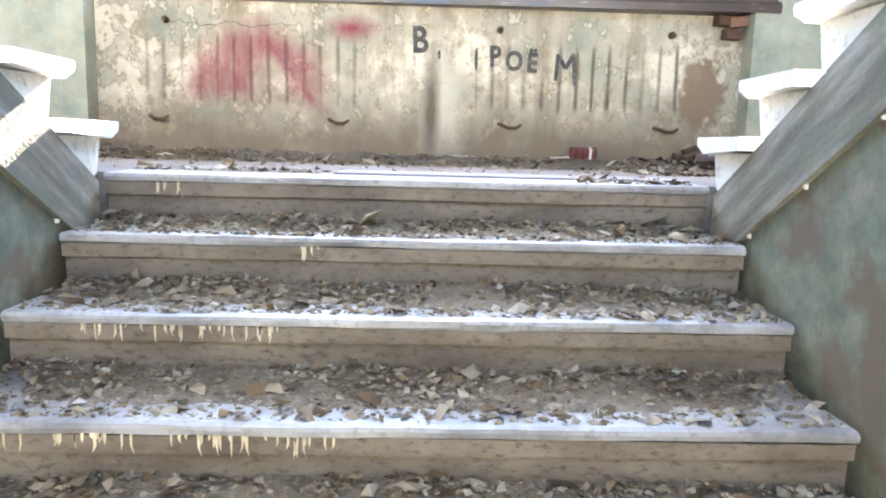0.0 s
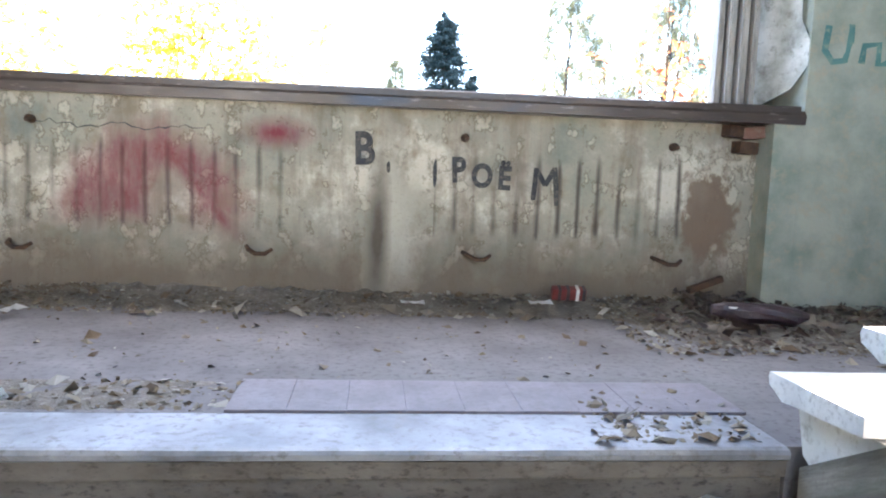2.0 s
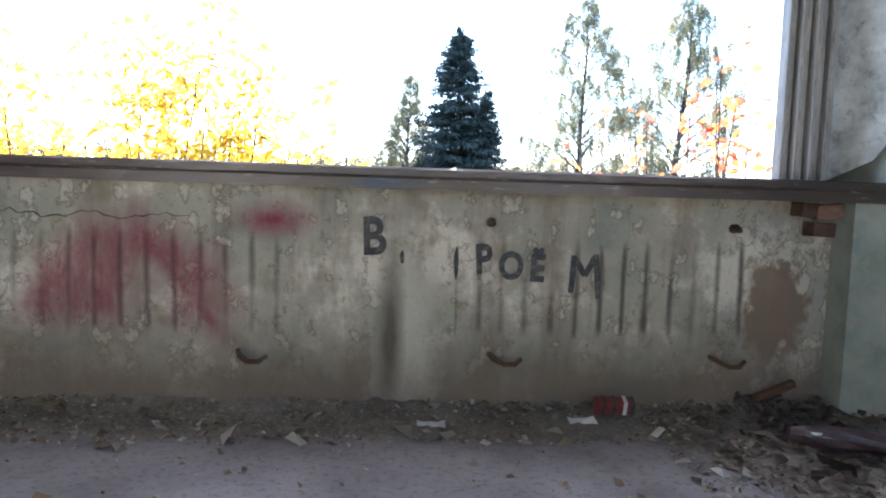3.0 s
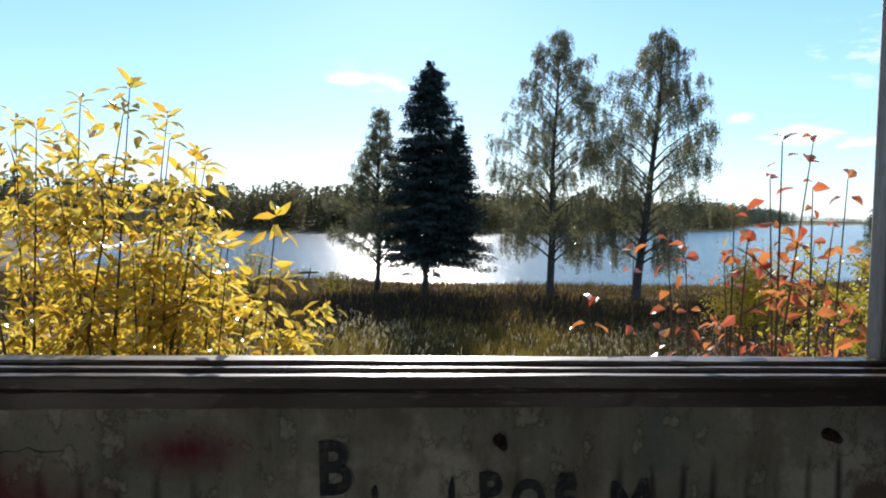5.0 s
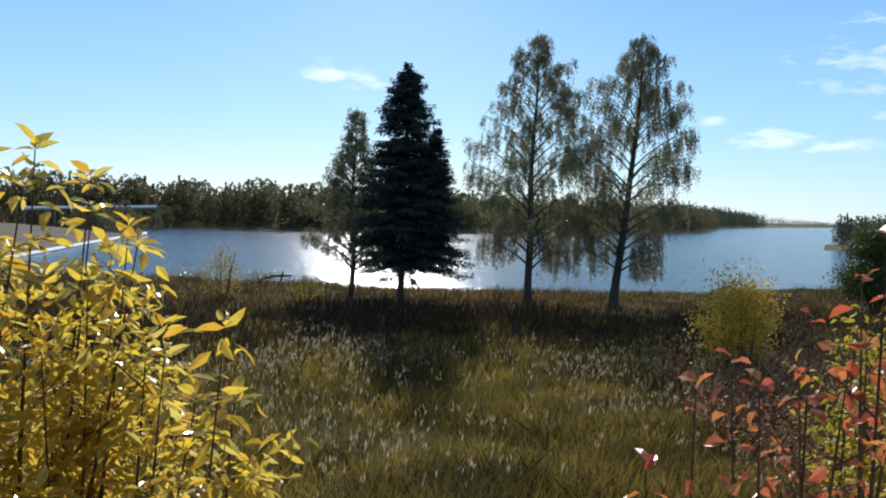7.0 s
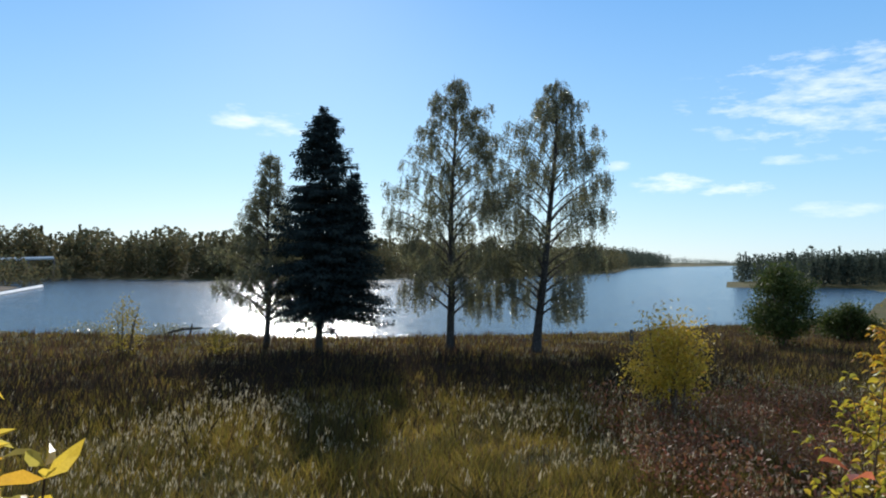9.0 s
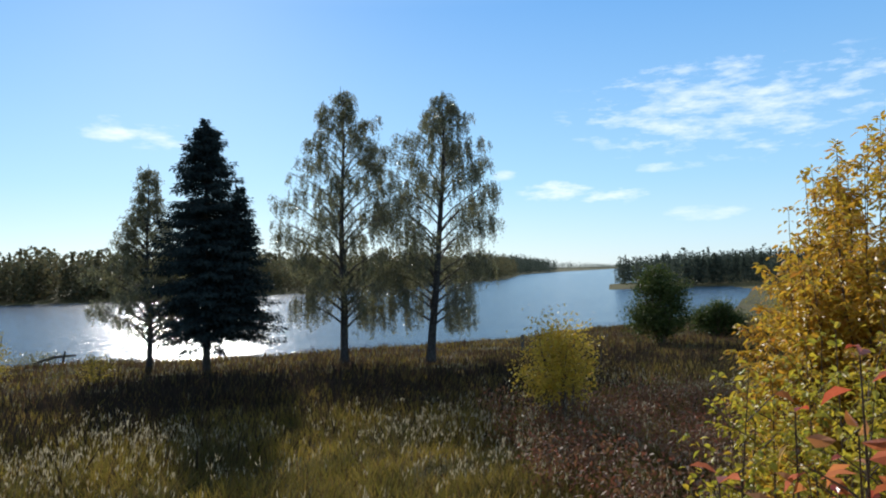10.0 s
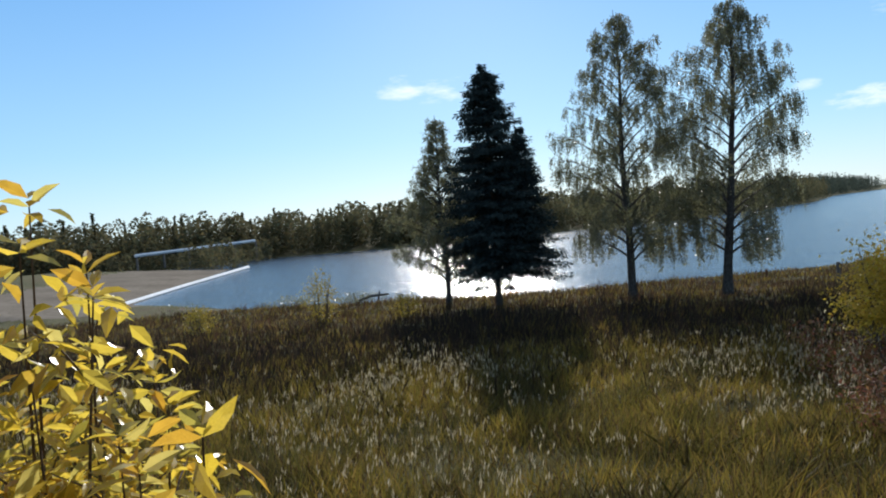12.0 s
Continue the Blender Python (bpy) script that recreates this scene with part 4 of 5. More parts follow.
def litter():
    """Loose things lying on the landing."""
    p = thing("crushed_packet", "crushed red packet with dark and pale stripes on the landing", "packet", at=(2.20, 1.30, 0.075))
    p.rotation_euler = (radians(18), 0, radians(-4))
    part("body", boxed(-0.075, 0.075, -0.022, 0.022, -0.026, 0.026, 0.004), M["redcard"], p)
    for x in (-0.05, -0.012, 0.03, 0.058):
        part("stripe", boxed(x, x + 0.014, -0.0235, 0.0235, -0.0275, 0.0275, 0.001), M["blackcard"] if x != 0.03 else M["paper"], p)
    s = thing("paper_scrap", "crumpled dirty white paper scrap on the landing", "paper", "scraps", at=(1.50, 1.17, 0.045))
    bm = bmesh.new()
    g = [[bm.verts.new((-0.05 + 0.025 * i, -0.03 + 0.02 * j, 0.014 * noise.noise((i * 1.3, j * 1.1, 4.0)))) for j in range(4)] for i in range(5)]
    for i in range(4):
        for j in range(3):
            bm.faces.new((g[i][j], g[i + 1][j], g[i + 1][j + 1], g[i][j + 1]))
    bmesh.ops.solidify(bm, geom=bm.faces[:], thickness=0.002)
    part("sheet", bm, M["paper"], s)
    for x, y, z, r in ((0.40, 0.02, FLOOR_Z + 0.006, 40), (3.55, 0.95, 0.05, 10), (0.0, 1.0, 0.02, 70), (2.62, -0.02, FLOOR_Z + 0.005, 20), (2.05, 1.2, 0.05, 0)):
        copy_thing(s, pose(x, y, z, 4, -3, r))
    t = thing("discarded_bag", "dark plum plastic bag rolled up among rubbish on the landing", "bag", at=(2.92, 0.98, 0.05))
    bm = bmesh.new()
    tube(bm, [(-0.19, 0.05, 0.01), (-0.15, 0.04, 0.01), (-0.06, 0.01, 0.01), (0.04, -0.02, 0.012), (0.12, -0.05, 0.01), (0.17, -0.06, 0.0)], [0.018, 0.036, 0.044, 0.048, 0.040, 0.015], 12)
    for v in bm.verts:
        v.co += Vector((0.01 * noise.noise(v.co * 17), 0.012 * noise.noise(v.co * 15 + Vector((3, 0, 0))), 0.018 * noise.noise(v.co * 14)))
    part("roll", bm, M["plum"], t)
    part("label_strip", boxed(-0.14, -0.06, -0.012, 0.012, 0.028, 0.036, 0.004), M["paper"], t, "whitish strip")
    b = thing("broken_board", "short dark broken board leaning on the parapet foot", "board", at=(2.86, 1.36, 0.12))
    b.rotation_euler = (0, radians(-18), radians(8))
    part("plank", boxed(-0.09, 0.09, -0.015, 0.015, -0.015, 0.015, 0.005), M["rust"], b)


litter()


# ---- outdoors: land and water ----
LAKE_Z = -3.05


def shore_near(x):
    return np.interp(x, [-400, -60, -32, -24, -19, -12, -4, 8, 26, 34, 40, 61, 110, 400], [70, 70, 66, 62, 57.5, 50, 46.5, 43.4, 44.5, 47.4, 49, 58, 100, 500])


def shore_far(x):
    return np.interp(x, [-400, -90, -34, -5, 30, 100, 172, 330, 520, 1000, 2000], [60, 110, 166, 160, 172, 225, 306, 560, 800, 1340, 2500])


def near_height(x, y):
    base = np.interp(y, [-50, 2, 6, 12, 20, 28, 34, 40], [-1.1, -1.1, -1.45, -1.85, -2.2, -2.42, -2.6, -2.78])
    base = base - 0.018 * np.clip(x - 6, 0, 12)
    d = shore_near(x) - y
    return np.where(d > 0, np.minimum(base, LAKE_Z + 0.02 + 0.07 * d), LAKE_Z + 0.10 * d)


def land_height(x, y):
    x, y = np.asarray(x, float), np.asarray(y, float)
    near = near_height(x, y)
    far = LAKE_Z + np.clip(0.06 * (y - shore_far(x)), -3, 1.5 + 0.012 * np.clip(y - shore_far(x), 0, 700))
    # headland across the water
    h = np.minimum(np.minimum((x - 0.765 * y) * 0.05, (y - 126 + 0.02 * x) * 0.10), (168 + 0.42 * (x - 133) - y) * 0.06)
    head = LAKE_Z + np.clip(h, -3, 2.0)
    # sand spit with a dam road behind it
    e = (x + 23.5 + 0.13 * (y - 58)) * -1.0
    spit = LAKE_Z + np.clip(np.minimum(0.10 * e, np.minimum((y - 50) * 0.2, (121 - y) * 0.12 + 0.35 * np.clip(e, 0, 9) * 0.12)), -3, 2.3)
    return np.maximum(np.maximum(near, far), np.maximum(head, spit))


def build_ground():
    r = np.concatenate([np.linspace(0.0, 26, 70), np.linspace(26.6, 64, 90), np.geomspace(65, 330, 110), np.geomspace(340, 4500, 36)])
    a = np.radians(np.concatenate([np.linspace(-180, -62, 30)[:-1], np.linspace(-60, 75, 230), np.linspace(78, 180, 28)]))
    R, A = np.meshgrid(r, a, indexing="ij")
    X, Y = 1.3 + R * np.sin(A), 1.75 + R * np.cos(A)
    Z = land_height(X, Y)
    Z = Z + np.where((Y > 1.5) & (Y < 42), 0.05 * np.sin(X * 0.9 + 1.3 * np.sin(Y * 0.5)) + 0.04 * np.sin(Y * 1.3 + X * 0.4), 0)
    inside = (X > -2) & (X < 4.5) & (Y < 1.95)
    Z = np.where(inside | ((Y < 1.9) & (R < 12)), -3.2, Z)
    n, m = R.shape
    V = np.stack([X, Y, Z], -1).reshape(-1, 3)
    i, j = np.meshgrid(np.arange(n - 1), np.arange(m - 1), indexing="ij")
    F = np.stack([i * m + j, i * m + j + 1, (i + 1) * m + j + 1, (i + 1) * m + j], -1).reshape(-1, 4)
    g = np_mesh("ground", V, F, M["meadow"])
    g.data.materials.append(M["sand"])
    for p in g.data.polygons:
        p.use_smooth = True
        c = p.center
        if c.x < -22 - 0.13 * (c.y - 58) and 52 < c.y < 135 and -3.2 < c.z < -1.6 and c.x > -75:
            p.material_index = 1
    return tagged(g, "rough autumn meadow sloping down to a lake", "ground", kind="structure")


build_ground()
w = np_mesh("water", [(-900, 38, LAKE_Z), (2600, 38, LAKE_Z), (2600, 4200, LAKE_Z), (-900, 4200, LAKE_Z)], [(0, 1, 2, 3)], M["water"])
tagged(w, "blue rippled lake glittering under the low sun", "lake", kind="structure")

kerb = thing("shore_kerb", "pale concrete kerb along a sandy spit", "kerb", at=(0, 0, 0))
bm = bmesh.new()
tube(bm, [(-24.5, 60, LAKE_Z + 0.1), (-26.3, 84, LAKE_Z + 0.12), (-28.4, 120, LAKE_Z + 0.14)], [0.22, 0.25, 0.32], 5)
part("edge", bm, M["kerb"], kerb)
rail = thing("dam_rail", "pale guard rail along a distant dam road", "rail", at=(0, 0, 0))
bm = bmesh.new()
tube(bm, [(-50, 128, 0.5), (-42, 140, 0.9), (-34, 150, 1.35)], [0.3, 0.3, 0.3], 5)
part("beam", bm, M["kerb"], rail)
for k in range(6):
    u = k / 5
    part("rail_post", boxed(-50 + 16 * u - 0.15, -50 + 16 * u + 0.15, 128.5 + 22 * u, 128.8 + 22 * u, -2.2, 0.5 + 0.85 * u), M["post"], rail)


# ---- trees ----
def ground_at(x, y):
    return float(land_height(x, y))


def birch(x, y, height, drift, half, seed, n_limb=46, weep=1.0, dense=1.0, girth=0.2, label="tall weeping birch with thin olive autumn leaves beside the lake"):
    """Birch: tapered trunk, steep limbs with side branches, and bundles of hanging leafy strands with sky between them.

    drift: sideways offset of the trunk at 0, 0.3, 0.6 and 1.0 of the height; half: crown radius at set heights.
    """
    rng = np.random.default_rng(seed)
    z0 = ground_at(x, y) - 0.1
    tree = thing("birch_tree", label, "tree", "lakeside trees", at=(x, y, z0))
    bm = bmesh.new()
    axis = lambda h: Vector((float(np.interp(h / height, (0, 0.3, 0.6, 1.0), drift)) + 0.05 * math.sin(h * 0.9 + seed), 0.1 * math.sin(h * 0.5), h))
    hs = [height * k / 16 for k in range(17)]
    tube(bm, [axis(h) for h in hs], [girth * (1 - h / height) ** 0.9 + 0.010 + (0.07 if h == 0 else 0) for h in hs], 8)
    trunk = part("trunk", bm, M["bark_birch"], tree)
    radius = lambda u: float(np.interp(u, (0.0, 0.12, 0.25, 0.42, 0.62, 0.76, 0.88, 1.0), half))
    strands = bmesh.new()
    P, D = [], []

    def hang_from(b, a, u):
        long = rng.uniform(0.35, 1.1) * weep * (1.35 - 1.0 * u)
        for _ in range(int(rng.integers(3, 6) * dense)):
            o = b + Vector(rng.normal(0, 0.07, 3))
            h = long * rng.uniform(0.7, 1.15)
            e = o + Vector((rng.normal(0, 0.07) + 0.10 * math.cos(a), rng.normal(0, 0.07) + 0.10 * math.sin(a), -h))
            e.z = max(e.z, 0.085 * height + rng.random() * 0.7)
            if o.z < e.z + 0.1:
                continue
            tube(strands, [o, o.lerp(e, 0.5) + Vector((0.03 * math.cos(a), 0.03 * math.sin(a), 0.02)), e], [0.006, 0.004, 0.002], 3)
            for tt in rng.random(int(6 + 15 * h)):
                P.append(o.lerp(e, tt) + Vector(rng.normal(0, 0.045, 3)))
                D.append((rng.normal(0, 0.5), rng.normal(0, 0.5), -1 + rng.normal(0, 0.35)))

    for k in range(n_limb):
        u = 0.13 + 0.83 * ((k + rng.random()) / n_limb)
        a = k * 2.4 + rng.normal(0, 0.4)
        o = axis(height * u)
        steep = 0.45 + 0.75 * u
        ln = radius(min(1.0, u + 0.05)) * rng.uniform(0.70, 1.02)
        rise = min(ln * steep, height * (1.0 - u) * 0.9 + 0.1)
        bend = rng.normal(0, 0.25)
        pts = [o + Vector((math.cos(a + bend * q) * ln * q, math.sin(a + bend * q) * ln * q, rise * q ** 0.85 - 0.16 * ln * q ** 4)) for q in (0, 0.25, 0.5, 0.75, 1.0)]
        bm = bmesh.new()
        w = 0.055 * (1.1 - u) + 0.012
        tube(bm, pts, [w, w * 0.8, w * 0.58, w * 0.36, 0.006], 5)
        limb = bm
        for j in range(int(4 + 1.6 * ln)):
            q = 0.22 + 0.78 * (j + rng.random()) / int(4 + 1.6 * ln)
            i = min(3, int(q * 4))
            b = pts[i].lerp(pts[i + 1], min(1.0, q * 4 - i))
            aa = a + (1 if j % 2 else -1) * rng.uniform(0.4, 1.1)
            sl = (0.30 + 0.34 * ln * (1.15 - q)) * rng.uniform(0.7, 1.2)
            e = b + Vector((math.cos(aa) * sl, math.sin(aa) * sl, sl * rng.uniform(0.1, 0.6)))
            tube(limb, [b, b.lerp(e, 0.5) + Vector((0, 0, 0.05)), e], [0.014, 0.010, 0.004], 3)
            for qq in (0.35, 0.7, 1.0):
                if rng.random() < 0.86:
                    hang_from(b.lerp(e, qq), aa, u)
        part("limb", limb, M["bark_dark"], trunk)
    part("twig_mass", strands, M["bark_dark"], tree)["kind"] = "stuff"
    P, D = np.array(P), np.array(D)
    leaves("crown", P, D, rng.uniform(0.065, 0.115, len(P)), rng.uniform(0.035, 0.058, len(P)), M["leaf_birch"], tree, rng=rng)
    return tree


birch(10.95, 34.1, 13.6, (0, -0.05, -0.05, 0.05), (1.9, 2.5, 3.3, 3.45, 2.8, 2.0, 1.15, 0.25), 11, 58, 1.05, 1.05)
birch(14.95, 33.0, 13.6, (0, 0.35, 0.75, 0.9), (1.6, 2.1, 2.8, 3.1, 2.95, 2.25, 1.25, 0.25), 23, 58, 1.3, 1.05, 0.22)
birch(2.35, 37.2, 9.9, (0, 0.0, 0.0, 0.0), (2.7, 3.3, 3.1, 2.4, 1.4, 0.7, 0.32, 0.08), 31, 76, 0.42, 1.1, 0.14, "small dense birch with small dull leaves beside a spruce")


def spruce(x, y, height, seed):
    """Dark spruce with tiers of drooping boughs whose tips turn up; a second, lower leader on one side."""
    rng = np.random.default_rng(seed)
    z0 = ground_at(x, y) - 0.1
    tree = thing("spruce_tree", "dense dark spruce with a second leader standing by the lake", "tree", "lakeside trees", at=(x, y, z0))
    lean = lambda h: 0.10 * (h / height)
    bm = bmesh.new()
    tube(bm, [(0, 0, 0), (lean(2), 0, 2), (lean(height * 0.6), 0, height * 0.6), (lean(height), 0, height)], [0.2, 0.15, 0.09, 0.012], 8)
    tube(bm, [(0.3, 0, 1.8), (1.2, 0.1, 3.0), (1.54, 0.1, 8.35)], [0.09, 0.07, 0.010], 6)
    trunk = part("trunk", bm, M["bark_dark"], tree)
    P, D = [], []
    main = ((0.12, 0.2, 0.32, 0.48, 0.67, 0.84, 0.94, 1.0), (2.1, 2.6, 2.75, 2.6, 2.0, 1.25, 0.7, 0.14))
    second = ((0.2, 0.32, 0.45, 0.65, 0.86, 1.0), (2.2, 2.2, 1.8, 1.2, 0.62, 0.08))
    for which, base, top, prof, tiers, per in ((0, 2.35, height, main, 34, 11), (1, 2.55, 8.5, second, 25, 9)):
        for t in range(tiers):
            h0 = base + (top - base) * (t / tiers) ** 0.95
            bm = bmesh.new()
            for k in range(per):
                h = h0 + rng.normal(0, 0.34)
                u = min(1.0, h / top)
                h = max(1.95, u * top)
                a = 2 * math.pi * (k + rng.random()) / per + t
                ln = float(np.interp(u, *prof)) * rng.uniform(0.60, 1.12)
                d, s = Vector((math.cos(a), math.sin(a), 0)), Vector((-math.sin(a), math.cos(a), 0))
                o = Vector((lean(h) if which == 0 else 1.1 + 0.45 * h / 8.4, 0.1 * which, h))
                sag = ln * (0.42 * (1 - u) - 0.45 * max(0, u - 0.55)) * rng.uniform(0.45, 1.5)
                pts = [o + d * ln * q + Vector((0, 0, -sag * (1.7 * q - 1.0 * q * q))) for q in (0, 0.3, 0.6, 0.85, 1.0)]
                tube(bm, pts, [0.022, 0.016, 0.011, 0.007, 0.003], 3)
                m = int(6 + 8 * ln)
                for j in range(m):
                    q = 0.10 + 0.9 * (j + rng.random()) / m
                    i = 0 if q < 0.3 else 1 if q < 0.6 else 2 if q < 0.85 else 3
                    lo, hi = (0, 0.3, 0.6, 0.85, 1.0)[i], (0, 0.3, 0.6, 0.85, 1.0)[i + 1]
                    c = pts[i].lerp(pts[i + 1], min(1.0, (q - lo) / (hi - lo)))
                    for sg in (-1, 1):
                        sl = (0.10 + 0.40 * ln ** 0.6 * (1.05 - q)) * rng.uniform(0.6, 1.15)
                        v = (d * 0.75 + s * sg * 0.8 + Vector((0, 0, rng.normal(-0.38, 0.15)))).normalized()
                        for w in np.arange(0.04, sl, 0.085):
                            P.append(c + v * w - Vector((0, 0, 0.16 * rng.random() ** 2)))
                            D.append(v * 0.8 + Vector((rng.normal(0, 0.35), rng.normal(0, 0.35), rng.normal(-0.55, 0.3))))
                    P.append(c)
                    D.append(d + Vector((rng.normal(0, 0.3), rng.normal(0, 0.3), 0.1)))
            part("bough_tier", bm, M["bark_dark"], trunk)
    P, D = np.array(P), np.array(D)
    leaves("crown", P, D, rng.uniform(0.12, 0.24, len(P)), rng.uniform(0.045, 0.085, len(P)), M["needle"], tree, rng=rng)
    return tree


spruce(4.62, 34.3, 11.5, 5)


def bush(x, y, width, height, material, label, seed, name="bush", n=5200, leaf=0.11, stems=7, lift=0.12):
    """Rounded uneven bush: stems, and clumps of leaves with gaps."""
    rng = np.random.default_rng(seed)
    z0 = ground_at(x, y) - 0.08
    b = thing(name, label, "bush", "meadow bushes", at=(x, y, z0))
    clumps = []
    for k in range(stems):
        a = rng.uniform(0, 6.3)
        tip = Vector((math.cos(a) * width * 0.36 * rng.random() ** 0.5, math.sin(a) * width * 0.36 * rng.random() ** 0.5, height * rng.uniform(0.7, 0.98)))
        pts = [Vector((0.1 * math.cos(a), 0.1 * math.sin(a), 0)), tip * 0.35 + Vector((0.1 * math.cos(a), 0.1 * math.sin(a), 0)), tip * 0.7, tip]
        part("stem", tube(bmesh.new(), pts, [0.045, 0.035, 0.02, 0.006], 5), M["twig"], b)
    while len(clumps) < 58:
        p = rng.uniform(-1, 1, 3)
        if (p ** 2).sum() < 1 and (p[2] > -0.9):
            taper = 1 - 0.35 * max(0, p[2])
            clumps.append((p[0] * width / 2 * taper, p[1] * width / 2 * taper, height * (0.5 + lift / 2 + p[2] * (0.5 - lift / 2)), rng.uniform(0.09, 0.19) * (width + height) / 2))
    c = np.array(clumps)
    pick = rng.integers(0, len(c), n)
    P = c[pick, :3] + rng.normal(size=(n, 3)) * c[pick, 3:4] * 0.6
    P[:, 2] = np.maximum(P[:, 2], 0.1)
    D = rng.normal(size=(n, 3)) * 0.8 + np.array((0, 0, -0.3))
    leaves("crown", P, D, rng.uniform(0.7, 1.3, n) * leaf, rng.uniform(0.35, 0.6, n) * leaf, material, b, rng=rng)
    return b


bush(9.9, 14.1, 1.6, 2.7, M["leaf_young"], "golden young tree standing in the meadow", 3, "young_tree", 5200, 0.085, 6, lift=0.34)
bush(29.2, 33.0, 3.3, 4.3, M["leaf_green"], "round dark green bush near the lake", 4, "bush", 14000, 0.17)
bush(36.5, 36.0, 3.6, 2.2, M["leaf_green"], "low dark green bush near the lake", 14, "bush", 9000, 0.17)
bush(36.0, 29.0, 5.0, 2.8, M["leaf_sallow"], "olive bush in the meadow", 15, "bush", 8000, 0.15)
bush(-3.6, 33.5, 1.6, 2.5, M["leaf_sallow"], "thin pale yellow sapling in the meadow", 6, "sapling", 1500, 0.1, 4)
bush(-9.0, 33.0, 1.5, 1.5, M["leaf_sallow"], "thin pale yellow sapling in the meadow", 7, "sapling", 1000, 0.1, 4)
bush(0.2, 33.8, 1.4, 1.3, M["leaf_sallow"], "low tan shrub in the meadow", 8, "sapling", 900, 0.1, 4)
for k, (x, y, wd, ht) in enumerate(((-14, 46, 4, 0.7), (-3, 45, 3, 0.8), (-7.5, 46.5, 4, 0.7))):
    bush(x, y, wd, ht, M["leaf_birch"], "low dark shrub at the water's edge", 40 + k, "shore_shrub", 900, 0.12, 4)

p = thing("fence_post", "weathered wooden post near the shore", "post", at=(21.6, 35.6, ground_at(21.6, 35.6)))
part("shaft", boxed(-0.07, 0.07, -0.07, 0.07, -0.1, 0.95, 0.02), M["post"], p)
p = thing("driftwood", "dark forked driftwood at the water's edge", "driftwood", at=(-2.2, 44.5, ground_at(-2.2, 44.5)))
bm = bmesh.new()
tube(bm, [(-0.9, 0, 0.25), (0, 0, 0.5), (1.1, 0, 0.55)], [0.06, 0.09, 0.05], 6)
tube(bm, [(0.4, 0, 0), (0.5, 0, 0.5), (0.55, 0, 0.8)], [0.07, 0.06, 0.04], 6)
part("branch", bm, M["bark_dark"], p)


def forest(name, label, xy, hmin, hmax, material, seed, conifer, per=46):
    """Far woodland, uncountable: every tree a crown of clumps or a ragged cone."""
    rng = np.random.default_rng(seed)
    n = len(xy)
    H = rng.uniform(hmin, hmax, n) * (1 + 0.12 * rng.normal(size=n)).clip(0.7, 1.4)
    Z = land_height(xy[:, 0], xy[:, 1])
    con = rng.random(n) < conifer
    u = rng.random((n, per)) ** 0.8
    a = rng.random((n, per)) * 2 * np.pi
    rad = np.where(con[:, None], 0.20 * (1.02 - u), 0.30 * np.sqrt(np.clip(1 - (u * 1.75 - 0.75) ** 2, 0.03, 1))) * H[:, None]
    rr = rad * rng.uniform(0.5, 1.0, (n, per))
    hz = np.where(con[:, None], 0.03 + 0.97 * u, 0.03 + 0.97 * u) * H[:, None]
    P = np.stack([xy[:, :1] + np.cos(a) * rr, xy[:, 1:] + np.sin(a) * rr, Z[:, None] + hz], -1).reshape(-1, 3)
    D = np.stack([np.cos(a), np.sin(a), rng.normal(-0.2, 0.5, (n, per))], -1).reshape(-1, 3)
    S = np.repeat(H, per)
    P = P - unit(D) * (S * 0.06)[:, None]
    ob = leaves(name, P, D, S * rng.uniform(0.055, 0.10, len(P)), S * rng.uniform(0.04, 0.075, len(P)), material, rng=rng)
    return tagged(ob, label, "forest", kind="stuff")


rng = np.random.default_rng(77)


def band(x0, x1, n, d0, d1, line):
    x = rng.uniform(x0, x1, n)
    return np.stack([x, line(x) + rng.uniform(d0, d1, n)], -1)


forest("far_forest", "mixed dark autumn forest along the far shore", band(-190, 60, 1500, 3, 45, shore_far), 5.5, 9.5, M["forest"], 1, 0.25, 170)
forest("far_forest", "mixed dark autumn forest along the far shore", band(60, 175, 600, 3, 55, shore_far), 6, 10, M["forest"], 2, 0.25, 130)
forest("far_forest", "mixed dark autumn forest along the far shore", band(168, 300, 500, 3, 60, shore_far), 8, 12, M["forest"], 8, 0.5, 60)
forest("far_forest", "hazy wooded hill across the lake", band(300, 560, 1300, 4, 90, shore_far), 10, 16, M["forest_dark"], 3, 0.6, 40)
forest("far_forest", "distant wooded shore line", band(560, 2000, 900, 5, 160, shore_far), 9, 14, M["forest_dark"], 4, 0.6, 24)
hx = rng.uniform(118, 330, 2400)
hy = np.maximum(126.8, np.minimum(hx / 0.765, 168 + 0.42 * (hx - 133)) - 4 - rng.random(2400) ** 1.5 * 60)
keep = (hx - 0.765 * hy > 1.5)
forest("headland_forest", "dark conifer headland across the lake", np.stack([hx, hy], -1)[keep], 5.2, 6.6, M["forest_dark"], 5, 0.5, 80)
lx = rng.uniform(-140, -32, 420)
forest("near_forest", "mixed trees behind the sandy spit", np.stack([lx, 125 + (lx + 32) * -0.25 + rng.uniform(0, 40, 420)], -1), 3.4, 5.6, M["forest"], 6, 0.15, 170)


